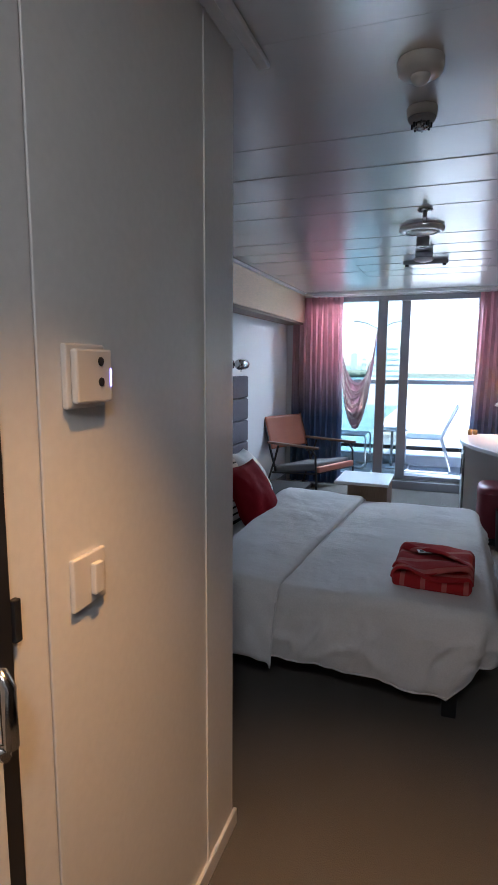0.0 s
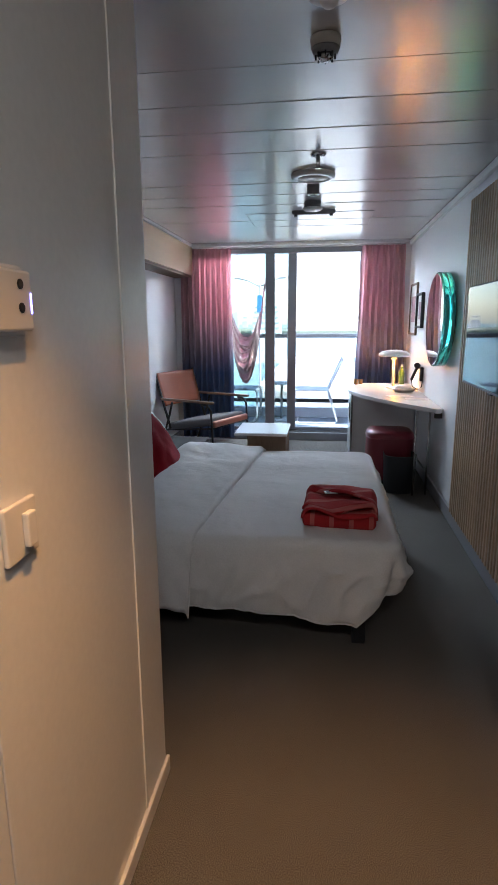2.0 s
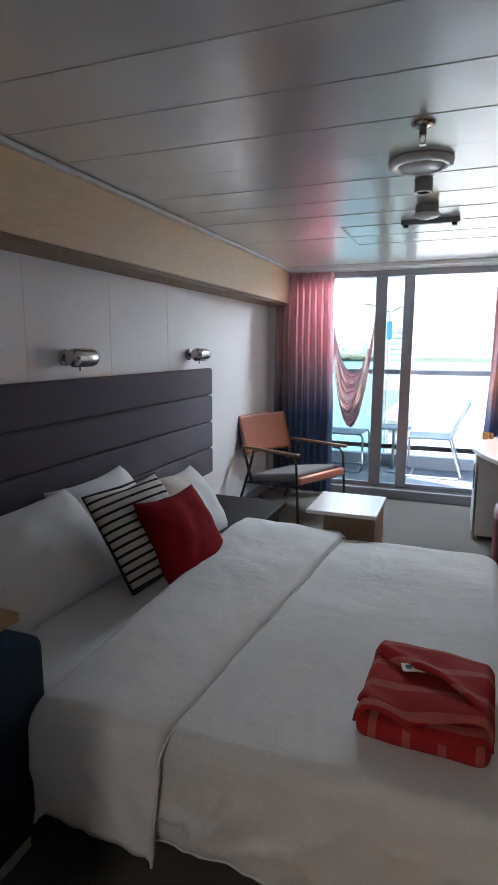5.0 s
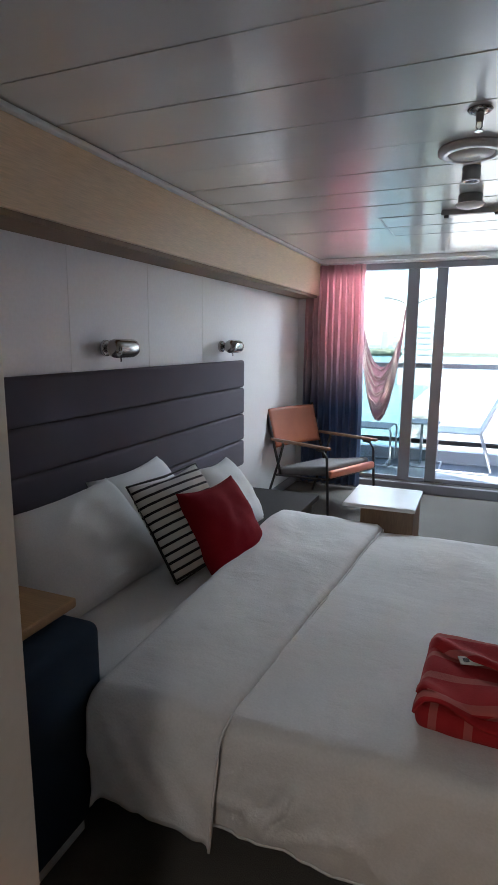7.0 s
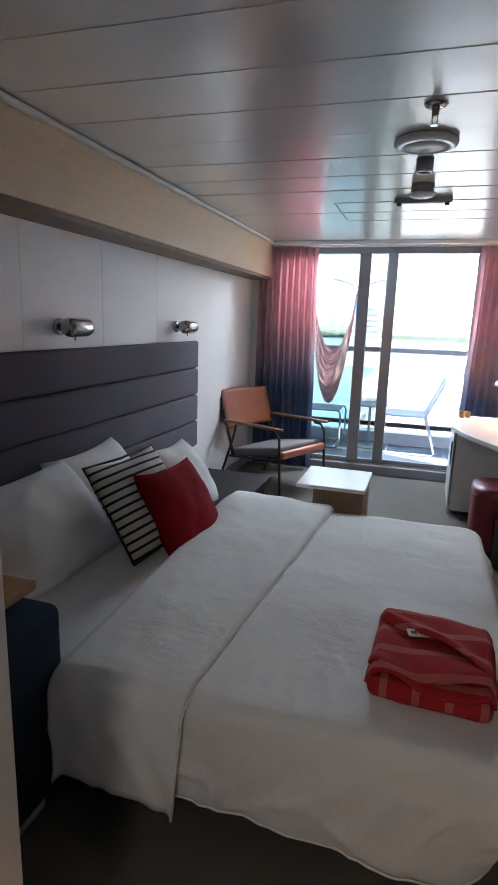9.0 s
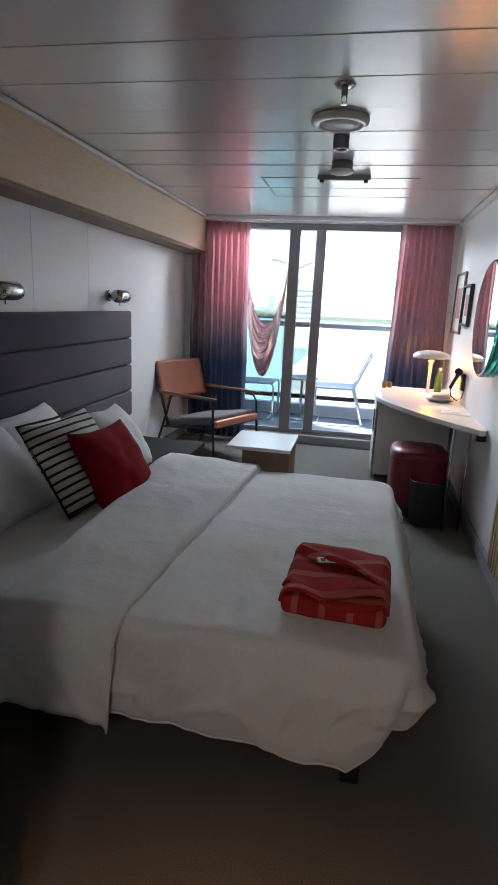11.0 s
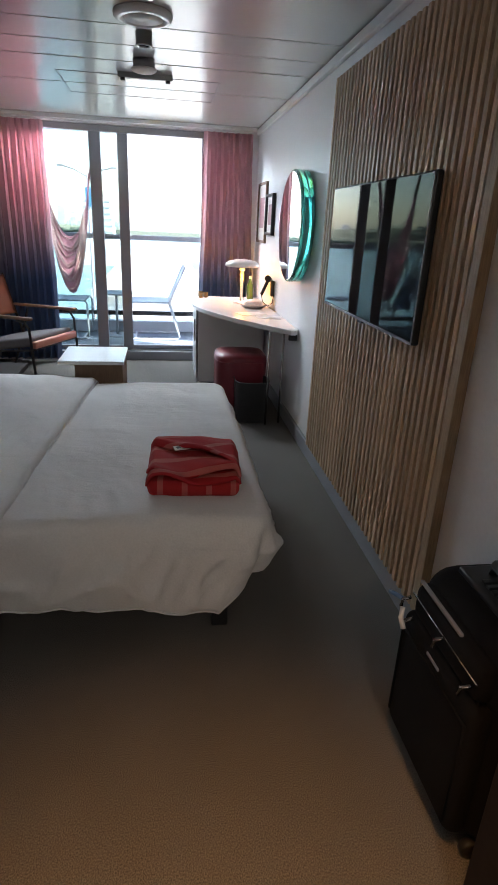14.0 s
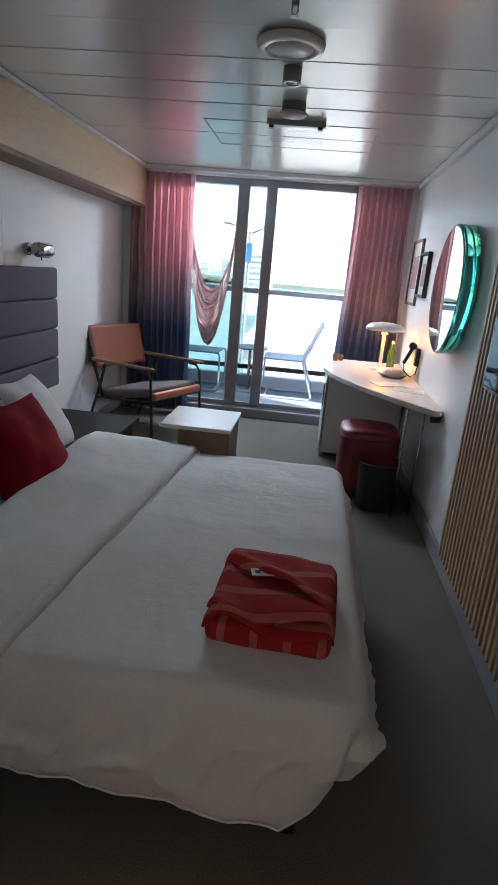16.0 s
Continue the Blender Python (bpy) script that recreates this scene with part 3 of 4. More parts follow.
part("piping", tube([(0.233 * s, 0, 0.228 * c) for s, c in ((-1, -1), (-0.97, 0), (-1, 1), (0, 0.95), (1, 1), (0.97, 0), (1, -1), (0, -0.97), (-1, -1))], 0.006, 6), M_BLACK, sc, "black piping")
pillow("red_cushion", 0.47, 0.47, 0.15, lean(1.15, 2.57, 0.632, 32, -8, 1), M_RED, 5, "plain dark red square cushion", "cushion")

# wall sconces over the headboard
def sconce(yc):
    s = thing("wall_sconce", XL, yc, 1.442, "polished steel cylinder reading sconce on the wall", "wall lamp", "sconces over the bed")
    part("wall_plate", lathe([(0.030, 0), (0.034, 0.004), (0.034, 0.018), (0.030, 0.022)], 24), M_CHROME, s, m=pose(0, 0, 0, 0, 90, 0), smooth=True)
    part("arm", tube([(0.02, 0, 0), (0.065, 0, 0)], 0.010), M_CHROME, s)
    sh = part("shade", lathe([(0.026, -0.075), (0.036, -0.068), (0.039, -0.05), (0.039, 0.05), (0.037, 0.065), (0.028, 0.075), (0.010, 0.078)], 28), M_CHROME, s, "rounded steel shade", True, pose(0.085, 0.02, 0.0, 90, 0, 0))
    part("switch", tube([(0.085, 0.0, -0.036), (0.085, 0.0, -0.055)], 0.003), M_BLACK, s)
    s.scale = (1.2, 1.2, 1.2)
    return s


sconce(2.68)
sconce(4.05)

# nightstands
ns = thing("nightstand", 0, 0, 0, "navy upholstered nightstand with a honey wood top beside the bed", "nightstand")
part("body", box(XL + 0.004, 1.235, 0.98, 1.535, 0.10, 0.690, 0.035, 4), M_NAVY, ns, "navy cloth body", True)
part("top", box(XL + 0.004, 1.150, 0.98, 1.53, 0.712, 0.742, 0.006), M_WOODTOP, ns, "honey wood top")
part("neck", box(XL + 0.02, 1.04, 1.0, 1.47, 0.6905, 0.7115), M_ESP, ns)
part("plinth", box(XL + 0.016, 1.17, 1.0, 1.49, 0.0, 0.0995), M_TRIM, ns, "pale plinth")
ns2 = thing("low_bench", 0, 0, 0, "low espresso wood bench between bed and armchair", "bench")
part("top", box(XL + 0.016, 1.18, 3.16, 4.10, 0.36, 0.40, 0.006), M_ESP, ns2)
part("body", box(XL + 0.03, 1.14, 3.20, 4.06, 0.0, 0.3595), M_ESP, ns2)

# ---------- towel on the bed ----------
tow = thing("folded_towel", 2.270, 1.815, 0.507, "folded red and pink striped beach towel on the duvet", "towel", rz=-3)


def towel_body(w, d, h, seed):
    b = box(-w / 2, w / 2, -d / 2, d / 2, 0, h, 0.028, 4)
    bmesh.ops.subdivide_edges(b, edges=b.edges[:], cuts=3, use_grid_fill=True)
    for v in b.verts:
        n = noise.noise(v.co * 9 + Vector((seed, 0, 0)))
        v.co.z += 0.008 * n * (v.co.z / h)
        v.co.x += 0.006 * n
        v.co.y += 0.006 * noise.noise(v.co * 8 + Vector((0, seed, 0)))
    return b


part("lower_layer", towel_body(0.325, 0.345, 0.066, 1), M_TOWEL, tow, smooth=True)


def flap(front_left, front_right, z_off, wave, seed):
    """A loosely folded layer: its front edge runs from front_left to front_right and curls in waves."""
    def place(u, v):
        x = -0.166 + 0.334 * u
        front = front_left + (front_right - front_left) * u + 0.014 * math.sin(6.5 * u + seed)
        yy = front + (0.176 - front) * v
        lip = math.exp(-(v / 0.22) ** 2)
        z = z_off + wave * lip * (0.5 + 0.5 * math.sin(7.0 * u + seed)) + 0.5 * wave * math.sin(9 * v + 5 * u + seed) * (1 - v)
        z += 0.008 * noise.noise(Vector((x * 11 + seed, yy * 11, 0))) + 0.010 * u * (1 - v)
        end = max(0.0, abs(2 * u - 1) - 0.84) / 0.16
        back = max(0.0, v - 0.88) / 0.12
        return (x, yy, z - 0.030 * end ** 2 - 0.020 * back ** 2 - 0.010 * math.exp(-(v / 0.05) ** 2))
    return place


solid(part("folded_flap", sheet(40, 30, flap(-0.178, -0.172, 0.072, 0.016, 0.6)), M_TOWEL2, tow, "striped folded flap", True), 0.008)
solid(part("folded_flap", sheet(40, 30, flap(-0.130, -0.165, 0.090, 0.018, 2.2)), M_TOWEL2, tow, "striped folded flap", True), 0.008)
solid(part("folded_flap", sheet(40, 30, flap(0.120, -0.120, 0.108, 0.016, 4.0)), M_TOWEL2, tow, "striped folded flap", True), 0.008)
card = part("card", box(-0.030, 0.030, -0.017, 0.017, 0.0, 0.003), M_PLASTIC, tow, "small pale label", m=pose(-0.045, 0.035, 0.108, 4, 0, 18))
part("printed_mark", box(-0.020, -0.004, -0.008, 0.008, 0.0032, 0.0038), M_BLACK, card, "small dark mark")

# ---------- side table ----------
tb = thing("side_table", 0, 0, 0, "small table with a white top on a brown wood box", "side table")
part("top", box(1.535, 1.925, 3.28, 3.72, 0.583, 0.605, 0.006), M_WHITE, tb, "white laminate top")
part("body", box(1.63, 1.915, 3.31, 3.69, 0.0, 0.582, 0.004), M_BROWN, tb, "brown wood box base")

# ---------- armchair ----------
ch = thing("armchair", 0.90, 5.20, 0, "armchair with tan leather back, grey seat and black frame", "armchair", rz=66)
ch.scale = (1.05, 1.05, 1.05)
W2, D2 = 0.32, 0.33      # half width, half depth; it faces local -y
seat = box(-0.29, 0.29, -0.30, 0.26, 0.315, 0.395, 0.03, 4)
for v in seat.verts:
    v.co.z += -0.10 * (v.co.y + 0.30) / 0.56 + 0.035
part("seat", seat, M_GREYCLOTH, ch, "grey cloth seat cushion", True)
fr = box(-0.30, 0.30, -0.345, -0.300, 0.335, 0.395, 0.015, 3)
part("front_roll", fr, M_PINKLEATHER, ch, "coral leather front edge", True)
back = sheet(16, 12, lambda u, v: (-0.30 + 0.60 * u, 0.275 + 0.10 * v + 0.035 * math.sin(math.pi * u), 0.50 + 0.33 * v))
solid(part("backrest", back, M_LEATHER, ch, "tan leather sling back", True), 0.018, 0)
for s in (-1, 1):
    part("back_post", tube([(s * 0.305, 0.20, 0.28), (s * 0.305, 0.27, 0.48), (s * 0.305, 0.385, 0.845)], 0.012), M_BLACK, ch)
    part("front_leg", tube([(s * 0.32, -0.34, 0.0), (s * 0.32, -0.31, 0.50), (s * 0.32, -0.27, 0.552), (s * 0.32, -0.2, 0.556)], 0.011), M_BLACK, ch)
    part("rear_leg", tube([(s * 0.32, 0.36, 0.0), (s * 0.32, 0.20, 0.42), (s * 0.32, 0.16, 0.556)], 0.011), M_BLACK, ch)
    part("armrest", box(s * 0.32 - 0.022, s * 0.32 + 0.022, -0.34, 0.30, 0.566, 0.590, 0.008, 3), M_ARM, ch, "walnut armrest", True)
    part("side_rail", tube([(s * 0.32, -0.325, 0.33), (s * 0.32, 0.235, 0.27)], 0.009), M_BLACK, ch)
part("cross_bar", tube([(-0.32, -0.325, 0.33), (0.32, -0.325, 0.33)], 0.009), M_BLACK, ch)
part("cross_bar", tube([(-0.32, 0.235, 0.27), (0.32, 0.235, 0.27)], 0.009), M_BLACK, ch)

# ---------- curtains ----------
def curtain(name, x0, x1, yc, z0, z1, waves, gather, seed, label):
    """A hanging cloth: z runs 0 at the hem to 1 at the head in its own space."""
    def place(u, v):
        bottom = gather(v)
        x = x0 + (x1 - x0) * u + bottom * (1 - 2 * u) * 0.5
        w = 2 * math.pi * waves * u + 0.5 * math.sin(7 * u + seed)
        amp = 0.030 + 0.014 * (1 - v)
        yy = yc + amp * math.sin(w) + 0.012 * noise.noise(Vector((u * 9, v * 3, seed)))
        x += 0.010 * math.sin(2 * w) + 0.012 * noise.noise(Vector((u * 6, v * 4, seed + 4)))
        return (x, yy, v)
    ob = finish(name, sheet(150, 40, place), M_CURTAIN, None, "", True, pose(0, 0, z0) @ Matrix.Diagonal((1, 1, z1 - z0, 1)))
    return tagged(solid(ob, 0.003, 0), label, "curtain", "ombre curtains")


curtain("curtain", 0.50, 1.09, 5.87, 0.03, 2.215, 9, lambda v: -0.04 * (1 - v), 1.0, "pink to navy ombre curtain gathered beside the armchair")
curtain("curtain", 2.56, 3.03, 5.86, 0.03, 2.215, 8, lambda v: -0.16 * (1 - v) ** 1.5, 2.0, "pink to navy ombre curtain gathered beside the desk")

# ---------- desk ----------
outline = [(2.43, 5.52), (2.42, 4.95), (2.44, 4.84)]
for k in range(1, 15):
    a = k / 14
    outline.append((2.44 + 0.60 * a ** 1.15, 4.84 - 1.15 * a ** 0.80))
outline += [(3.075, 3.692), (XR - 0.002, 3.73), (XR - 0.002, 5.52)]
desk = thing("desk", 0, 0, 0, "white lacquered vanity desk with curved front on thin metal legs", "desk")
part("top", extruded(outline, 0.705, 0.742, 0.007), M_WHITE, desk, "glossy white curved top")
for x, yy in ((2.92, 3.84), (3.03, 3.88)):
    part("leg", tube([(x, yy, 0.0), (x, yy - 0.01, 0.704)], 0.008), M_CHROME, desk, "thin steel leg")
part("bracket", box(XR - 0.06, XR - 0.003, 3.74, 3.77, 0.66, 0.704, 0.003), M_BLACK, desk)
mb = thing("minibar_cabinet", 0, 0, 0, "white minibar cabinet with metal edge under the desk", "cabinet")
part("body", box(2.475, XR - 0.024, 4.95, 5.48, 0.03, 0.703, 0.006), M_WHITE, mb)
dr = part("door", box(2.452, 2.474, 4.97, 5.47, 0.06, 0.69, 0.006), M_WHITE, mb, "white cabinet door")
part("handle", box(2.440, 2.4515, 5.00, 5.02, 0.40, 0.60, 0.003), M_CHROME, dr, "steel handle")
part("edge_strip", box(2.455, 2.4745, 4.935, 4.9495, 0.0, 0.70, 0.003), M_CHROME, mb, "metal corner strip")
part("plinth", box(2.50, XR - 0.03, 4.97, 5.46, 0.0, 0.0295), M_BLACK, mb)

st = thing("pouf", 2.765, 4.25, 0, "burgundy vinyl pouf under the desk", "stool")


def squarish(profile, n=40, p=4.0):
    bm = bmesh.new()
    rings = []
    for r, z in profile:
        ring = []
        for k in range(n):
            a = 2 * math.pi * k / n
            c, s = math.cos(a), math.sin(a)
            q = (abs(c) ** p + abs(s) ** p) ** (-1 / p)
            ring.append(bm.verts.new((r * q * c, r * q * s, z)))
        rings.append(ring)
    for a, b in zip(rings, rings[1:]):
        for k in range(n):
            bm.faces.new((a[k], a[(k + 1) % n], b[(k + 1) % n], b[k]))
    bm.faces.new(list(reversed(rings[0])))
    bm.faces.new(rings[-1])
    return bm


part("cushion", squarish([(0.195, 0.06), (0.200, 0.075), (0.200, 0.425), (0.196, 0.455), (0.178, 0.472), (0.12, 0.479), (0.01, 0.481)]), M_STOOL, st, "burgundy vinyl cover", True)
part("seam", squarish([(0.2005, 0.418), (0.204, 0.422), (0.2005, 0.426)]), M_STOOL, st, smooth=True)
part("base", squarish([(0.18, 0.0), (0.18, 0.059)]), M_BLACK, st, "black base")
bn = thing("waste_bin", 2.825, 3.985, 0, "black plastic waste bin in front of the pouf", "bin")
part("body", squarish([(0.115, 0.0), (0.122, 0.01), (0.132, 0.31), (0.134, 0.318), (0.126, 0.318), (0.118, 0.03)], 36, 3.2), M_BIN, bn, smooth=True)

lamp = thing("desk_lamp", 2.87, 5.08, 0.742, "white mushroom desk lamp glowing warm on the desk", "lamp")
part("base", lathe([(0.07, 0), (0.075, 0.006), (0.06, 0.016), (0.012, 0.022)]), M_LAMPW, lamp, smooth=True)
part("stem", lathe([(0.013, 0.02), (0.013, 0.285)], 16), M_LAMPW, lamp, smooth=True)
part("shade", lathe([(0.150, 0.318), (0.154, 0.326), (0.150, 0.342), (0.12, 0.365), (0.06, 0.378), (0.008, 0.380), (0.008, 0.374), (0.06, 0.372), (0.115, 0.360), (0.140, 0.340), (0.144, 0.326)]), M_LAMPW, lamp, "white domed shade", True)
part("diffuser", lathe([(0.016, 0.286), (0.026, 0.290), (0.026, 0.296), (0.016, 0.300)], 16), glow("warm_lamp_glow", (1.0, 0.50, 0.12), 0.8), lamp, "glowing warm diffuser")

# things on the desk
bt = thing("water_bottle", 2.97, 5.22, 0.742, "clear bottle with a green label on the desk", "bottle")
part("body", lathe([(0.028, 0.0), (0.032, 0.006), (0.032, 0.14), (0.014, 0.18), (0.012, 0.205)], 18), mat("green_glass", (0.05, 0.12, 0.03), 0.1, coat=0.6), bt, smooth=True)
part("cap", lathe([(0.014, 0.2055), (0.014, 0.225)], 14), M_WHITE, bt)
tr = thing("amenity_tray", 2.94, 4.80, 0.742, "cream tray with a folded cloth on the desk", "tray")
part("dish", lathe([(0.08, 0.0), (0.13, 0.03), (0.134, 0.034), (0.124, 0.034), (0.076, 0.008)], 28), M_LAMPW, tr, smooth=True)
part("cloth", towel_body(0.16, 0.12, 0.05, 5), M_LINEN, tr, "folded cream cloth", True, pose(0, 0, 0.012))
for x, yy, h in ((2.52, 5.38, 0.06), (2.57, 5.42, 0.05)):
    g = thing("small_glass", x, yy, 0.742, "small amber tumbler at the desk's end", "glass", "tumblers on the desk")
    part("body", lathe([(0.018, 0), (0.022, 0.004), (0.024, h), (0.021, h), (0.018, 0.006)], 18), mat("amber_glass", (0.30, 0.20, 0.10), 0.1), g, smooth=True)
hd = thing("hair_dryer_holder", XR, 4.72, 0.90, "black hair dryer in a wall holder with cord", "hair dryer")
part("bracket", box(-0.03, -0.002, -0.03, 0.03, -0.05, 0.08, 0.006), M_BLACK, hd)
part("barrel", tube([(-0.03, 0.10, 0.08), (-0.07, -0.06, 0.10)], 0.026, 14), M_BLACK, hd)
part("handle", tube([(-0.06, 0.0, 0.07), (-0.10, 0.03, -0.04)], 0.014, 12), M_BLACK, hd)
part("cord", tube([(-0.10, 0.03, -0.04), (-0.09, 0.02, -0.10), (-0.05, -0.03, -0.13), (-0.02, -0.06, -0.10), (-0.01, -0.06, -0.02)], 0.004), M_BLACK, hd)
for x, yy, w, d, a in ((2.86, 4.42, 0.21, 0.15, 20), (2.98, 4.25, 0.20, 0.14, -12)):
    tagged(finish("leaflet", box(-w / 2, w / 2, -d / 2, d / 2, 0, 0.002), M_PLASTIC, None, "", False, pose(x, yy, 0.7422, 0, 0, a)), "printed card lying on the white desk", "leaflet", "cards on the desk")

# round mirror with a teal edge
mi = thing("round_mirror", XR, 3.81, 1.408, "round wall mirror with a thick teal acrylic edge", "mirror")
q = pose(0, 0, 0, 0, -90, 0)
part("mount", lathe([(0.30, 0.0), (0.30, 0.012)], 40), M_BLACK, mi, m=q)
part("rim", lathe([(0.335, 0.0125), (0.350, 0.016), (0.350, 0.088), (0.346, 0.093), (0.05, 0.093)], 72), M_TEAL, mi, "teal acrylic edge", True, q)
part("plate", lathe([(0.338, 0.0935), (0.338, 0.097), (0.335, 0.099)], 72), M_MIRROR, mi, "mirror glass", False, q)

# framed pictures
def picture(yc, zc, w, h, depth, frame_mat, label):
    p = thing("framed_picture", XR, yc, zc, label, "picture", "pictures over the desk")
    f = 0.022
    part("frame", box(-depth, -0.001, -w / 2, -w / 2 + f, -h / 2, h / 2, 0.003), frame_mat, p)
    part("frame", box(-depth, -0.001, w / 2 - f, w / 2, -h / 2, h / 2, 0.003), frame_mat, p)
    part("frame", box(-depth, -0.001, -w / 2 + f, w / 2 - f, h / 2 - f, h / 2, 0.003), frame_mat, p)
    part("frame", box(-depth, -0.001, -w / 2 + f, w / 2 - f, -h / 2, -h / 2 + f, 0.003), frame_mat, p)
    part("mount", box(-0.012, -0.002, -w / 2 + f, w / 2 - f, -h / 2 + f, h / 2 - f), M_PLASTIC, p, "pale card mount")
    part("print", box(-0.014, -0.0122, -w / 4, w / 4, -h / 4, h / 4), mat("faded_pink_print", (0.45, 0.20, 0.20), 0.4, color2=(0.25, 0.16, 0.18), scale=12), p, "faded pink abstract print")


picture(5.46, 1.52, 0.44, 0.52, 0.022, M_BROWN, "brown wood framed picture on the desk wall")
picture(5.02, 1.50, 0.34, 0.33, 0.032, M_BLACK, "small black framed picture beside the mirror")

# ---------- slatted panel and television ----------
sp = thing("slat_panel", 0, 0, 0, "walnut slatted wall panel behind the television", "wall panel", kind="structure")
SY0, SY1, SZ0, SZ1 = 1.505, 3.180, 0.103, 2.135
part("backing", box(XR - 0.008, XR - 0.0005, SY0, SY1, SZ0, SZ1), M_DARK, sp, "dark felt backing")
part("end_post", box(XR - 0.036, XR - 0.0005, SY0 - 0.05, SY0 - 0.001, SZ0, SZ1, 0.002), mat("pale_oak_post", (0.46, 0.34, 0.22), 0.5, scale=3, fine=0.2, fine_scale=40, stretch=(6, 6, 0.4)), sp, "pale oak end post")
pitch = 0.0492
slat = None
n = int((SY1 - SY0) / pitch)
for k in range(n):
    yy = SY0 + (k + 0.5) * (SY1 - SY0) / n
    if slat is None:
        slat = part("slat", box(-0.026, 0, -0.0128, 0.0128, 0, SZ1 - SZ0, 0.002, 1), M_SLAT, sp, m=pose(XR - 0.0085, yy, SZ0))
    else:
        o = slat.copy()
        scene.collection.objects.link(o)
        o.matrix_basis = pose(XR - 0.0085, yy, SZ0)

tv = thing("television", 0, 0, 0, "flat black television mounted on the slatted panel", "television")
TY0, TY1, TZ0, TZ1 = 1.745, 2.885, 1.035, 1.600
part("mount", box(XR - 0.045, XR - 0.032, 2.10, 2.55, 1.15, 1.48, 0.003), M_BLACK, tv)
part("body", box(XR - 0.072, XR - 0.0455, TY0, TY1, TZ0, TZ1, 0.006), M_BIN, tv, "black plastic casing")
part("screen", box(XR - 0.0745, XR - 0.0722, TY0 + 0.008, TY1 - 0.008, TZ0 + 0.014, TZ1 - 0.008), M_SCREEN, tv, "glossy dark screen")
part("lower_edge", box(XR - 0.0755, XR - 0.0722, TY0 + 0.002, TY1 - 0.002, TZ0 + 0.001, TZ0 + 0.010), M_ALU, tv, "thin metal lower edge")
part("side_edge", box(XR - 0.0755, XR - 0.0722, TY0 + 0.001, TY0 + 0.006, TZ0 + 0.012, TZ1 - 0.002), M_ALU, tv, "thin metal side edge")
part("sensor", box(XR - 0.0725, XR - 0.060, 2.28, 2.34, TZ0 - 0.010, TZ0 - 0.001), M_BLACK, tv)

# ---------- suitcase ----------
cs = thing("suitcase", 2.972, 0.87, 0, "black soft-sided rolling suitcase standing on the carpet", "suitcase")
part("body", box(-0.135, 0.12, -0.215, 0.215, 0.045, 0.61, 0.085, 6), M_CASE, cs, smooth=True)
part("front_pocket", box(-0.175, -0.110, -0.185, 0.185, 0.09, 0.47, 0.030, 5), M_CASE, cs, "bulging front pocket", True)
part("upper_pocket", box(-0.165, -0.100, -0.165, 0.165, 0.465, 0.568, 0.030, 5), M_CASE, cs, smooth=True)
part("zip", tube([(-0.1345, -0.14, 0.13), (-0.1345, -0.14, 0.525), (-0.1345, 0.14, 0.525), (-0.1345, 0.14, 0.13)], 0.006), M_CASEG, cs, "black zip line")
part("zip", tube([(-0.167, -0.16, 0.53), (-0.167, 0.16, 0.53)], 0.0025), M_CHROME, cs, "shiny pocket zip")
for yy, z in ((0.16, 0.515), (0.13, 0.47), (-0.02, 0.535), (-0.15, 0.52)):
    zp = part("zip_pull", tube([(-0.172, yy, z), (-0.188, yy + 0.01, z - 0.012), (-0.186, yy + 0.018, z - 0.04)], 0.005, 6), M_CHROME, cs, "silver zip pull")
part("side_pocket", box(-0.10, 0.09, 0.2155, 0.235, 0.12, 0.45, 0.012, 3), M_CASE, cs, "flat side pocket", True)
part("top_flap", box(-0.07, 0.07, -0.14, 0.14, 0.600, 0.622, 0.010, 4), M_CASEG, cs, "padded top flap", True)
part("lower_zip", tube([(-0.176, -0.165, 0.13), (-0.176, -0.165, 0.42), (-0.176, 0.165, 0.42), (-0.176, 0.165, 0.13)], 0.004), M_CASE, cs, "black pocket zip")
part("name_plate", box(-0.1775, -0.1745, -0.03, 0.03, 0.445, 0.452), M_ALU, cs, "small metal name plate")
fob = part("key_fob", tube([(-0.185, 0.175, 0.50), (-0.20, 0.20, 0.50), (-0.205, 0.215, 0.496)], 0.006, 8), mat("blue_fob", (0.08, 0.16, 0.30), 0.4), cs, "blue and silver key fob")
part("tag", tube([(-0.19, 0.16, 0.485), (-0.196, 0.15, 0.46), (-0.192, 0.135, 0.435)], 0.007, 8), M_LAMPW, cs, "cream ribbon tag")
part("carry_handle", tube([(0.0, -0.10, 0.60), (0.0, -0.09, 0.65), (0.0, 0.09, 0.65), (0.0, 0.10, 0.60)], 0.014, 10), M_CASEG, cs, "ribbed black handle")
for k in range(6):
    part("ribbed_pad", box(-0.05, 0.06, -0.06 + 0.022 * k, -0.044 + 0.022 * k, 0.6225, 0.630, 0.003), M_CASEG, cs)
part("silver_edge", box(-0.160, -0.150, -0.06, 0.15, 0.568, 0.577, 0.003), M_GREYPL, cs, "pale grey zip edge")
for x, yy in ((-0.09, -0.17), (-0.09, 0.17), (0.08, -0.17), (0.08, 0.17)):
    part("wheel", lathe([(0.022, -0.012), (0.025, -0.008), (0.025, 0.008), (0.022, 0.012)], 18), M_BLACK, cs, m=pose(x, yy, 0.0255, 90, 0, 0), smooth=True)

wd = thing("wardrobe", 0, 0, 0, "dark brown wood wardrobe at the entrance", "wardrobe")
part("body", box(2.80, XR - 0.0005, -1.2, 0.585, 0.0, H - 0.06, 0.003), M_ESP, wd)
part("door", box(2.782, 2.799, -1.19, 0.575, 0.06, H - 0.08, 0.003), M_ESP, wd)

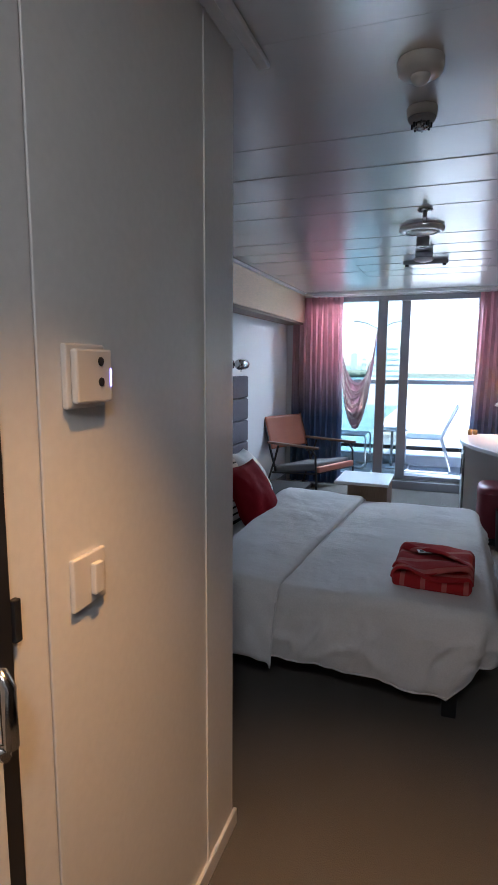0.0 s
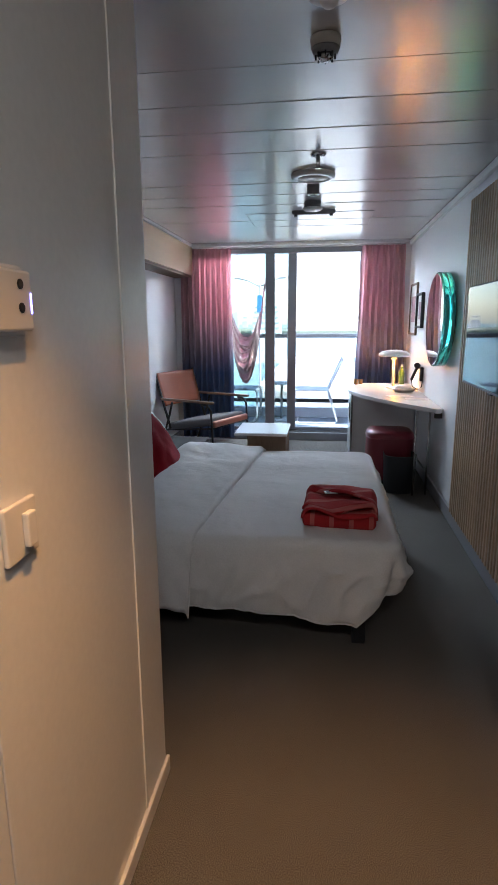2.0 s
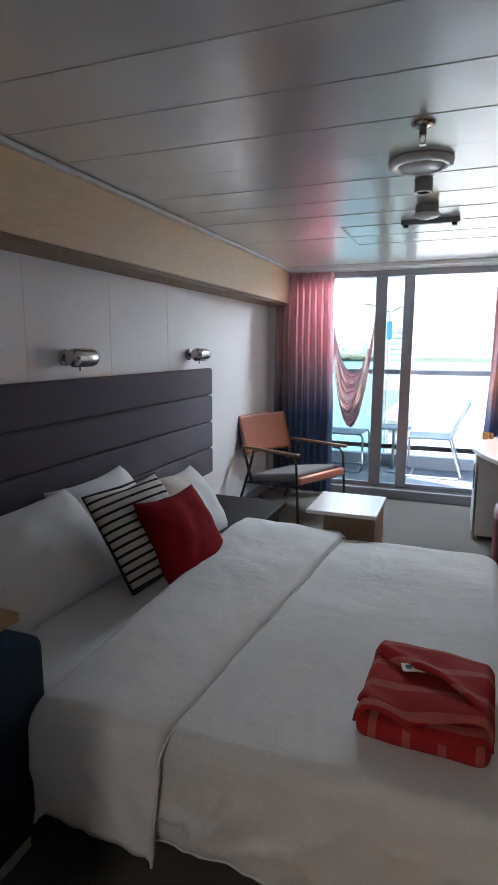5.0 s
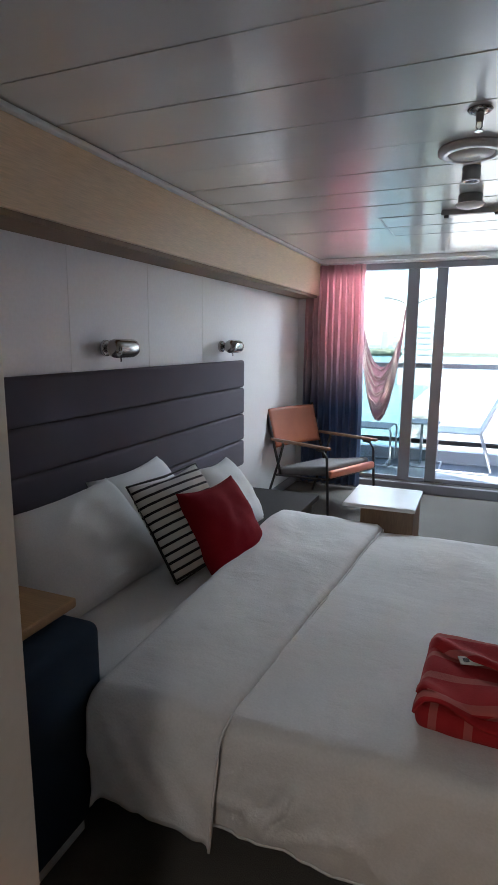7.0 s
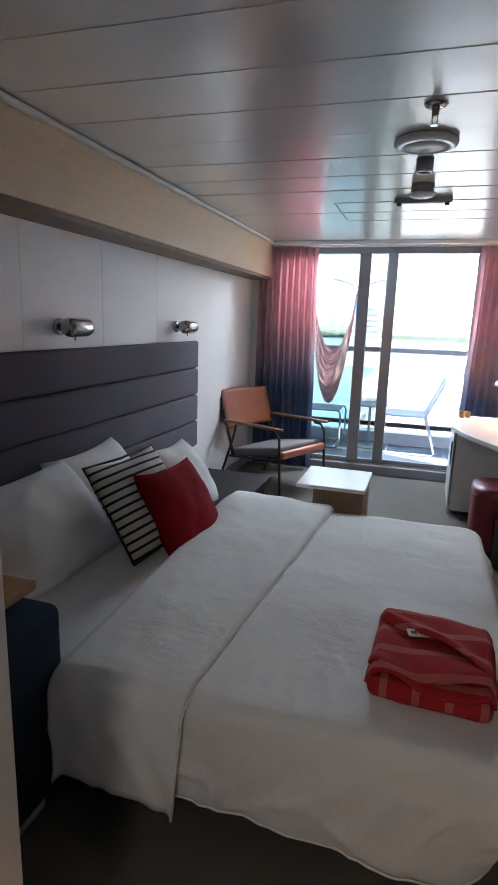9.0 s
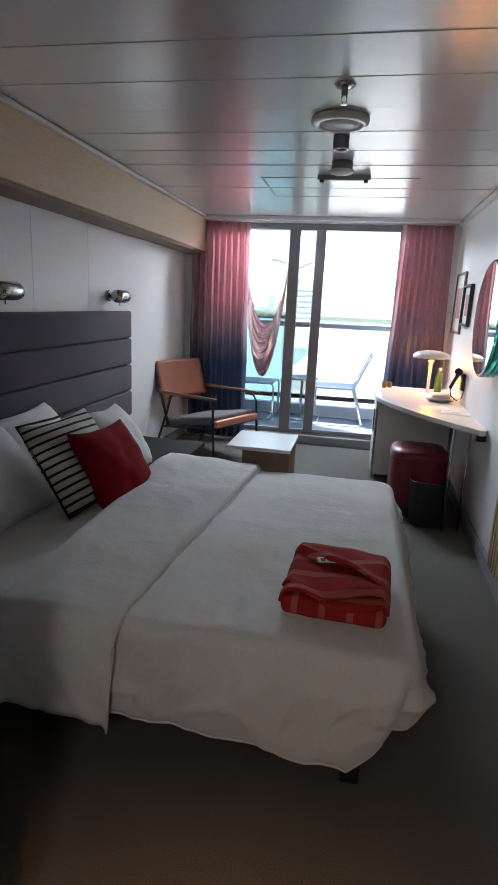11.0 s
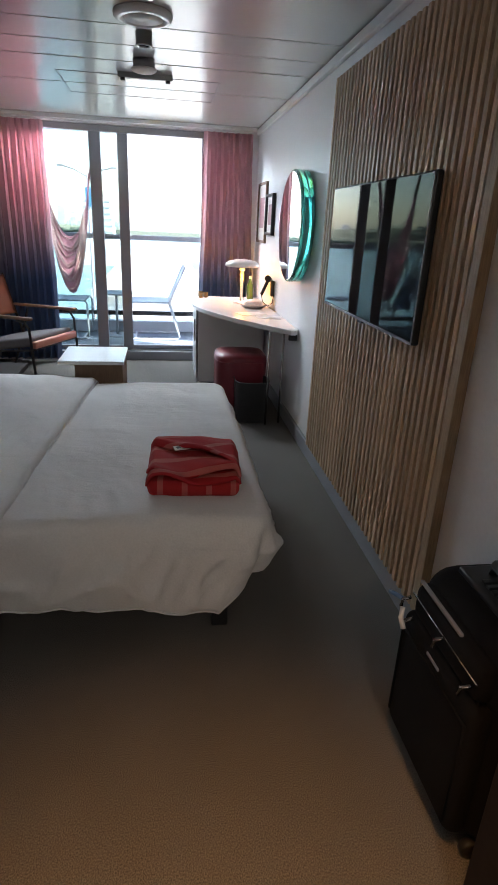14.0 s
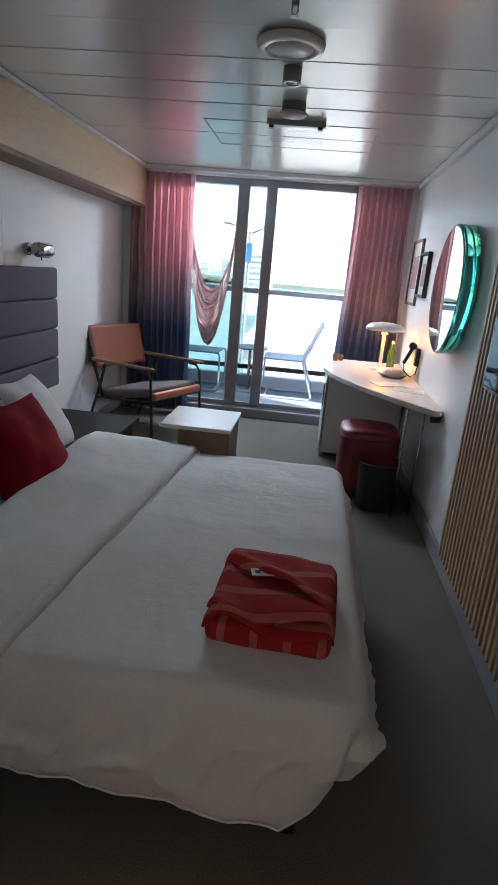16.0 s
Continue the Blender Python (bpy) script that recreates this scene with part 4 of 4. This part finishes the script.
# ---------- entrance wall fittings ----------
th = thing("thermostat", PX, 0.078, 1.434, "cream wall thermostat with two round buttons", "thermostat")
part("back_plate", box(0.0005, 0.012, -0.052, 0.052, -0.052, 0.052, 0.003), M_PLASTIC, th)
part("cover", box(0.0125, 0.026, -0.044, 0.054, -0.044, 0.044, 0.004), M_PLASTIC, th)
for z in (0.024, -0.010):
    part("button", lathe([(0.0075, 0), (0.0075, 0.0015), (0.006, 0.0025)], 20), M_BLACK, th, "black arrow button", m=pose(0.0262, 0.02, z, 0, 90, 0))
part("indicator", box(0.0262, 0.0272, 0.047, 0.050, -0.018, 0.012), glow("blue_indicator", (0.25, 0.2, 1.0), 1.5), th, "small blue indicator light")
sw = thing("light_switch", PX, 0.072, 1.085, "cream rocker light switch on the entrance wall", "switch")
part("plate", box(0.0005, 0.010, -0.046, 0.046, -0.046, 0.046, 0.003), M_PLASTIC, sw)
part("rocker", box(0.0105, 0.022, -0.002, 0.024, -0.028, 0.028, 0.003), M_PLASTIC, sw)
bd = thing("bathroom_door", 0, 0, 0, "bathroom door frame with dark seal and metal handle", "door", kind="structure")
part("seal", box(PX, PX + 0.006, -0.145, -0.112, 0.0, 2.08), M_BLACK, bd, "black door seal")
part("strike", box(PX + 0.0005, PX + 0.012, -0.111, -0.097, 1.055, 1.12, 0.002), M_BLACK, bd, "black strike plate")
part("leaf", box(PX, PX + 0.012, -0.97, -0.147, 0.01, 2.08, 0.003), M_ENTRY, bd)
part("handle", tube([(PX + 0.012, -0.175, 1.05), (PX + 0.045, -0.175, 1.05), (PX + 0.055, -0.175, 1.035), (PX + 0.055, -0.175, 0.95), (PX + 0.045, -0.175, 0.935), (PX + 0.012, -0.175, 0.935)], 0.010), M_CHROME, bd, "brushed metal pull handle")

# ---------- ceiling fittings ----------
C = pose(0, 0, 0, 180, 0, 0)
se = thing("ceiling_sensor", 2.175, 0.98, H, "white round presence sensor with a dome on the ceiling", "sensor")
part("base", lathe([(0.060, 0.0), (0.062, 0.006), (0.060, 0.030), (0.052, 0.038), (0.02, 0.040)], 32), M_PLASTIC, se, smooth=True, m=C)
part("dome", lathe([(0.026, 0.040), (0.024, 0.050), (0.016, 0.060), (0.004, 0.064)], 24), M_LAMPW, se, "pale sensor dome", True, C)
sd = thing("smoke_detector", 2.165, 1.28, H, "grey smoke detector with a slotted cap on the ceiling", "smoke detector")
part("base", lathe([(0.046, 0.0), (0.048, 0.004), (0.046, 0.030)], 28), M_PLASTIC, sd, smooth=True, m=C)
part("collar", lathe([(0.044, 0.0305), (0.040, 0.042), (0.030, 0.047)], 28), M_GREYPL, sd, smooth=True, m=C)
part("cap", lathe([(0.026, 0.0475), (0.024, 0.060), (0.015, 0.066), (0.003, 0.068)], 20), M_CHROME, sd, "shiny slotted cap", True, C)
for k in range(8):
    a = k * math.pi / 4
    part("slot_rib", box(-0.003, 0.003, -0.002, 0.002, -0.062, -0.047), M_BLACK, sd, m=pose(0.030 * math.cos(a), 0.030 * math.sin(a), 0, 0, 0, math.degrees(a)))
sk = thing("sprinkler", 2.125, 2.52, H, "pendent fire sprinkler with round flange on the ceiling", "sprinkler")
part("flange", lathe([(0.040, 0.0), (0.042, 0.003), (0.036, 0.010), (0.014, 0.013)], 28), M_CHROME, sk, smooth=True, m=C)
part("body", lathe([(0.013, 0.0135), (0.013, 0.038), (0.009, 0.042)], 16), M_GREYPL, sk, smooth=True, m=C)
for s in (-1, 1):
    part("frame_arm", tube([(s * 0.009, 0, -0.042), (s * 0.010, 0, -0.058), (0.001 * s, 0, -0.070)], 0.0025, 6), M_CHROME, sk)
part("deflector", lathe([(0.014, 0.0705), (0.014, 0.072)], 16), M_CHROME, sk, m=C)
dv = thing("ceiling_vent", 2.09, 2.93, H, "round white air valve with a grey disc on the ceiling", "vent")
part("ring", lathe([(0.128, 0.0), (0.132, 0.006), (0.130, 0.020), (0.118, 0.028), (0.094, 0.028), (0.092, 0.020)], 48), M_WHITE, dv, smooth=True, m=C)
part("disc", lathe([(0.090, 0.0205), (0.088, 0.025), (0.02, 0.029)], 48), M_PLASTIC, dv, "grey centre disc", True, C)
cl = thing("ceiling_spotlight", 2.085, 3.20, H, "short dark cylinder spotlight with a pale ring on the ceiling", "spotlight")
part("body", lathe([(0.040, 0.0), (0.040, 0.055), (0.039, 0.058)], 28), M_GREYPL, cl, smooth=True, m=C)
part("ring", lathe([(0.041, 0.0585), (0.041, 0.063), (0.030, 0.063), (0.028, 0.058)], 28), M_WHITE, cl, "pale ring", True, C)
part("lens", lathe([(0.027, 0.0585), (0.027, 0.0595)], 20), M_SCREEN, cl, "dark lens", False, C)
sm = thing("ceiling_speaker", 2.07, 3.72, H, "grey domed loudspeaker on the ceiling", "speaker")
part("body", lathe([(0.062, 0.0), (0.062, 0.045)], 28), M_GREYPL, sm, smooth=True, m=C)
part("dome", lathe([(0.072, 0.0455), (0.074, 0.050), (0.06, 0.062), (0.03, 0.069), (0.004, 0.071)], 28), M_LAMPW, sm, "pale dome", True, C)
es = thing("exit_light", 2.07, 4.05, H, "emergency light with a clear acrylic sign on the ceiling", "emergency light")
part("bar", box(-0.17, 0.17, -0.02, 0.02, -0.032, -0.001, 0.004), M_GREYPL, es, "grey metal bar")
for s in (-1, 1):
    part("clamp", box(s * 0.14 - 0.014, s * 0.14 + 0.014, -0.024, 0.024, -0.048, -0.0325, 0.003), M_BLACK, es)
part("sign_plate", box(-0.165, 0.165, -0.003, 0.003, -0.115, -0.0485, 0.001), glass("clear_acrylic", (0.92, 0.95, 0.95), 0.05), es, "clear acrylic plate")
ht = thing("ceiling_hatch", 2.03, 4.45, H, "flush ceiling access hatch with thin metal frame", "hatch", kind="structure")
for x0, x1, y0, y1 in ((-0.52, 0.52, -0.33, -0.322), (-0.52, 0.52, 0.322, 0.33), (-0.52, -0.512, -0.322, 0.322), (0.512, 0.52, -0.322, 0.322)):
    part("frame", box(x0, x1, y0, y1, -0.004, -0.0005), M_GREYPL, ht)
# unseen ring made up to go with the added fill lamp
pl = thing("fill_light_ring", 2.38, -1.15, H, "pale ring around the added entrance fill light, out of view", "ceiling light")
part("frame", lathe([(0.165, 0.0), (0.168, 0.010), (0.160, 0.020), (0.153, 0.012), (0.153, 0.002)], 40), M_WHITE, pl, smooth=True, m=C)
dl = thing("ceiling_downlight", 2.17, -0.12, H, "recessed warm downlight in the entrance ceiling", "downlight")
part("ring", lathe([(0.045, 0.0), (0.047, 0.004), (0.040, 0.006), (0.034, 0.002)], 28), M_WHITE, dl, smooth=True, m=C)
part("lens", lathe([(0.033, 0.0002), (0.033, 0.0012)], 24), glow("warm_downlight_glow", (1.0, 0.66, 0.34), 8), dl, "glowing lens", False, C)

# ---------- balcony things ----------
def balcony_chair(x, yy, rz, label):
    c = thing("balcony_chair", x, yy, 0.06, label, "chair", "balcony chairs", rz)
    # it faces local -x, on two sled runners
    part("seat", box(-0.24, 0.20, -0.23, 0.23, 0.435, 0.455, 0.006), M_MESH, c, "pale mesh seat")
    bk = box(-0.012, 0.012, -0.23, 0.23, 0.0, 0.46, 0.006)
    part("backrest", bk, M_MESH, c, "pale mesh back", m=pose(0.205, 0, 0.44, 0, 24, 0))
    for s in (-1, 1):
        part("runner", tube([(-0.24, s * 0.24, 0.445), (-0.26, s * 0.24, 0.40), (-0.26, s * 0.24, 0.03), (-0.23, s * 0.24, 0.012), (0.30, s * 0.24, 0.012), (0.33, s * 0.24, 0.04), (0.20, s * 0.24, 0.44), (0.39, s * 0.24, 0.87)], 0.012), M_BALCW, c, "white steel runner")
    part("cross_bar", tube([(-0.20, -0.24, 0.012), (-0.20, 0.24, 0.012)], 0.011), M_BALCW, c)
    return c


balcony_chair(2.03, 6.98, 0, "pale blue mesh balcony chair on sled legs")
balcony_chair(1.03, 6.98, 180, "pale blue mesh balcony chair beside the hammock")
bt2 = thing("balcony_table", 1.60, 7.05, 0.06, "small round pale balcony table", "table")
part("top", lathe([(0.20, 0.50), (0.205, 0.505), (0.205, 0.518), (0.20, 0.522)], 32), M_MESH, bt2)
part("stem", tube([(0, 0, 0.014), (0, 0, 0.50)], 0.016), M_BALCW, bt2)
part("foot", lathe([(0.17, 0.0), (0.17, 0.008), (0.03, 0.014)], 28), M_BALCW, bt2)

ham = thing("hammock", 0, 0, 0, "pink cord hammock slung across the balcony", "hammock")
top_r, top_l = Vector((1.50, 6.62, 2.30)), Vector((0.78, 6.95, 2.30))


def ham_cloth(u, v):
    """u from the left knot to the right knot, v across the cloth's width."""
    p = top_l.lerp(top_r, 0.14 + 0.72 * u)
    sag = 4 * u * (1 - u)
    low = 0.57 + 0.62 * v
    hang = 1.80 - (1.80 - low) * sag ** 0.85
    width = 0.10 + 0.20 * sag
    rip = 0.018 * math.sin(26 * v + 3 * u) * sag
    return (p.x, p.y - width * (0.9 - 1.6 * abs(v - 0.45)) + rip, hang + rip)


solid(part("cloth", sheet(40, 40, ham_cloth), M_HAMMOCK, ham, "draped pink cotton cloth", True), 0.006)
for k in range(9):
    v = k / 8
    for u, knot in ((0.0, top_l), (1.0, top_r)):
        a = Vector(ham_cloth(u, v))
        part("cord", tube([a, a.lerp(knot, 0.5) + Vector((0, 0, -0.01)), knot], 0.009, 5), M_HAMMOCK, ham, "pink cord")
for k in range(11):
    v = 0.05 + 0.09 * k
    pts = []
    for i in range(13):
        u = 0.12 + 0.76 * i / 12
        p = Vector(ham_cloth(u, v))
        pts.append(p + Vector((0, -0.02, 0.010 * math.sin(i * 2.1 + k))))
    part("fringe_cord", tube(pts, 0.008, 6), mat("pale_pink_cord", (0.70, 0.45, 0.42), 0.9), ham)

# ---------- distance: water, shore, city, ship, terminal ----------
Z0 = -22.0
M_WATER = mat("harbour_water", (0.05, 0.13, 0.15), 0.25, scale=0.02, color2=(0.08, 0.18, 0.19), fine=0.2, fine_scale=0.6, bump=0.3)
# trees greyed: distance haze is mixed into the colour
M_SHORE = mat("hazed_shore_trees", (0.13, 0.16, 0.12), 0.9, scale=0.02, color2=(0.18, 0.19, 0.15), fine=0.5, fine_scale=0.3)
M_TOWER = mat("pale_tower", (0.50, 0.52, 0.56), 0.6, scale=0.05)
M_TERM = mat("white_terminal", (0.55, 0.54, 0.52), 0.6, scale=0.1)
M_SHIP = mat("ship_white", (0.78, 0.78, 0.78), 0.4, scale=0.1)
# dark window bands lightened, with haze painted into the colour
M_WIN = mat("hazy_window_band", (0.44, 0.47, 0.50), 0.3)
M_LEAF = mat("green_leaves", (0.07, 0.12, 0.03), 0.8, scale=0.6, color2=(0.11, 0.16, 0.04), fine=0.3, fine_scale=6)
setting("water", box(-3500, 3500, 12, 4500, Z0 - 2, Z0), M_WATER, "pale green harbour water to the horizon")
setting("shore", box(-2200, 2200, 1000, 1500, Z0, Z0 + 7), M_SHORE, "distant wooded shore")
woods = bmesh.new()
for k in range(260):
    x = random.uniform(-700, -130)
    w, h = random.uniform(8, 30), random.uniform(2, 7)
    yy = random.uniform(985, 1000)
    tmp = bmesh.ops.create_icosphere(woods, subdivisions=1, radius=1)
    for v in tmp["verts"]:
        v.co = Vector((x + v.co.x * w, yy + v.co.y * 8, Z0 + 6 + v.co.z * h + random.uniform(-1, 1)))
for k in range(140):
    x = random.uniform(-900, -300)
    w, h = random.uniform(8, 22), random.uniform(8, 15)
    yy = random.uniform(1000, 1040)
    rise = 16 * min(1.0, (-x - 290) / 120) * random.uniform(0.5, 1.0)
    tmp = bmesh.ops.create_icosphere(woods, subdivisions=2, radius=1)
    for v in tmp["verts"]:
        n = 1 + 0.3 * noise.noise(v.co * 2.5 + Vector((k, 0, 0)))
        v.co = Vector((x + v.co.x * w * n, yy + v.co.y * 12, Z0 + 8 + rise + v.co.z * h * n))
tagged(finish("shore_woods", woods, M_SHORE), "far line of trees along the shore", "woods", "", "stuff")


def tower(x, yy, w, h):
    h *= 0.55
    t = thing("tower_block", x, yy, Z0 + 7, "distant pale high-rise tower on the shore", "building", "skyline towers")
    part("wall", box(-w / 2, w / 2, -w / 3, w / 3, 0, h), M_TOWER, t)
    part("roof", box(-w / 3, w / 3, -w / 4, w / 4, h, h + w * 0.15), M_TOWER, t)
    for k in range(max(3, int(h / 9))):
        part("window", box(-w * 0.42, w * 0.42, -w / 3 - 0.4, -w / 3 - 0.05, 4 + k * 9, 7.5 + k * 9), M_WIN, t)


for x, w, h in ((-172, 12, 62), (-148, 9, 30), (-205, 16, 24), (-230, 12, 36), (-122, 14, 20), (-265, 18, 28), (-100, 10, 16), (-330, 14, 40), (-400, 18, 30), (60, 14, 22)):
    tower(x, 1060 + (x * 7) % 40, w, h)

ship = thing("cruise_ship", -31, 330, Z0, "distant white cruise ship with rows of decks", "ship")
part("hull", extruded([(-12, 0), (-10, -8), (9, -8), (11, 0), (9, 8), (-10, 8)], 0, 14), M_SHIP, ship, "white hull")
for k in range(6):
    part("deck", box(-9 + k * 0.3, 8 - k * 0.3, -7, 7, 14.01 + k * 3, 16.4 + k * 3, 0.3), M_SHIP, ship)
    part("window_band", box(-8.5 + k * 0.3, 7.5 - k * 0.3, -7.2, 7.2, 16.41 + k * 3, 17.0 + k * 3), M_WIN, ship)
part("funnel", box(-2, 3, -3, 3, 32.1, 35, 0.6), M_SHIP, ship)

term = thing("terminal_building", 12, 74, Z0, "large white harbour terminal with dark windows", "building")
part("wall", box(-17, 40, -10, 45, 0, 15.5), M_TERM, term)
part("roof", box(-17.5, 40.5, -10.5, 45.5, 15.51, 16.2), M_TERM, term, "flat white roof")
part("upper_block", box(-2, 38, 15, 42, 16.21, 20.2), M_TERM, term)
for k in range(14):
    for z in (3.2, 8.2, 12.4):
        w = part("window", box(-15.6 + k * 3.9, -13.6 + k * 3.9, -10.3, -10.01, z, z + 1.6), M_WIN, term)
        part("frame", box(-15.8 + k * 3.9, -13.4 + k * 3.9, -10.4, -10.302, z - 0.25, z - 0.02), M_TERM, w)
quay = setting("quay", box(-400, 400, 12.5, 63, Z0 + 0.01, Z0 + 2.0), mat("pale_concrete_quay", (0.45, 0.44, 0.41), 0.8, scale=0.1, fine=0.2, fine_scale=2), "pale concrete quay")


def shrub(x, yy, r):
    t = thing("tree", x, yy, Z0 + 2.0, "bushy green tree on the quay", "tree", "trees on the quay")
    part("trunk", tube([(0, 0, 0), (0.1, 0, r * 0.7), (0, 0.1, r * 1.4)], 0.22), M_BROWN, t)
    bm = bmesh.new()
    for k in range(900):
        d = Vector((random.gauss(0, 1), random.gauss(0, 1), random.gauss(0, 0.8)))
        d = d.normalized() * r * random.uniform(0.45, 1.0) * (1 + 0.25 * noise.noise(d * 2))
        c = d + Vector((0, 0, r * 1.7))
        a = Vector((random.uniform(-1, 1), random.uniform(-1, 1), random.uniform(-1, 1))).normalized() * 0.28
        b = a.orthogonal().normalized() * 0.16
        bm.faces.new([bm.verts.new(c + q) for q in (a, b, -a, -b)])
    part("crown", bm, M_LEAF, t, "leafy green crown")


for x, yy, r in ((-4.5, 50, 2.6), (-8.5, 52, 2.9), (-12, 49, 2.4), (-1.5, 55, 2.3), (-16, 53, 3.0), (-20, 50, 2.6)):
    shrub(x, yy, r)

lp = thing("lamp_post", -3.4, 48, Z0 + 2.0, "tall quay lamp post with a blue banner", "street lamp")
part("pole", tube([(0, 0, 0), (0, 0, 24.5)], 0.10), M_ALU, lp)
for s in (-1, 1):
    part("arm", tube([(0, 0, 24.3), (s * 1.0, 0, 24.8), (s * 1.9, 0, 25.0)], 0.06), M_ALU, lp)
    part("lamp_head", box(s * 1.9 - 0.3, s * 1.9 + 0.3, -0.12, 0.12, 24.92, 25.06, 0.02), M_ALU, lp)
part("banner", box(-0.22, 0.22, -0.16, -0.11, 22.2, 23.6), mat("blue_banner", (0.05, 0.22, 0.50), 0.6), lp, "blue banner")
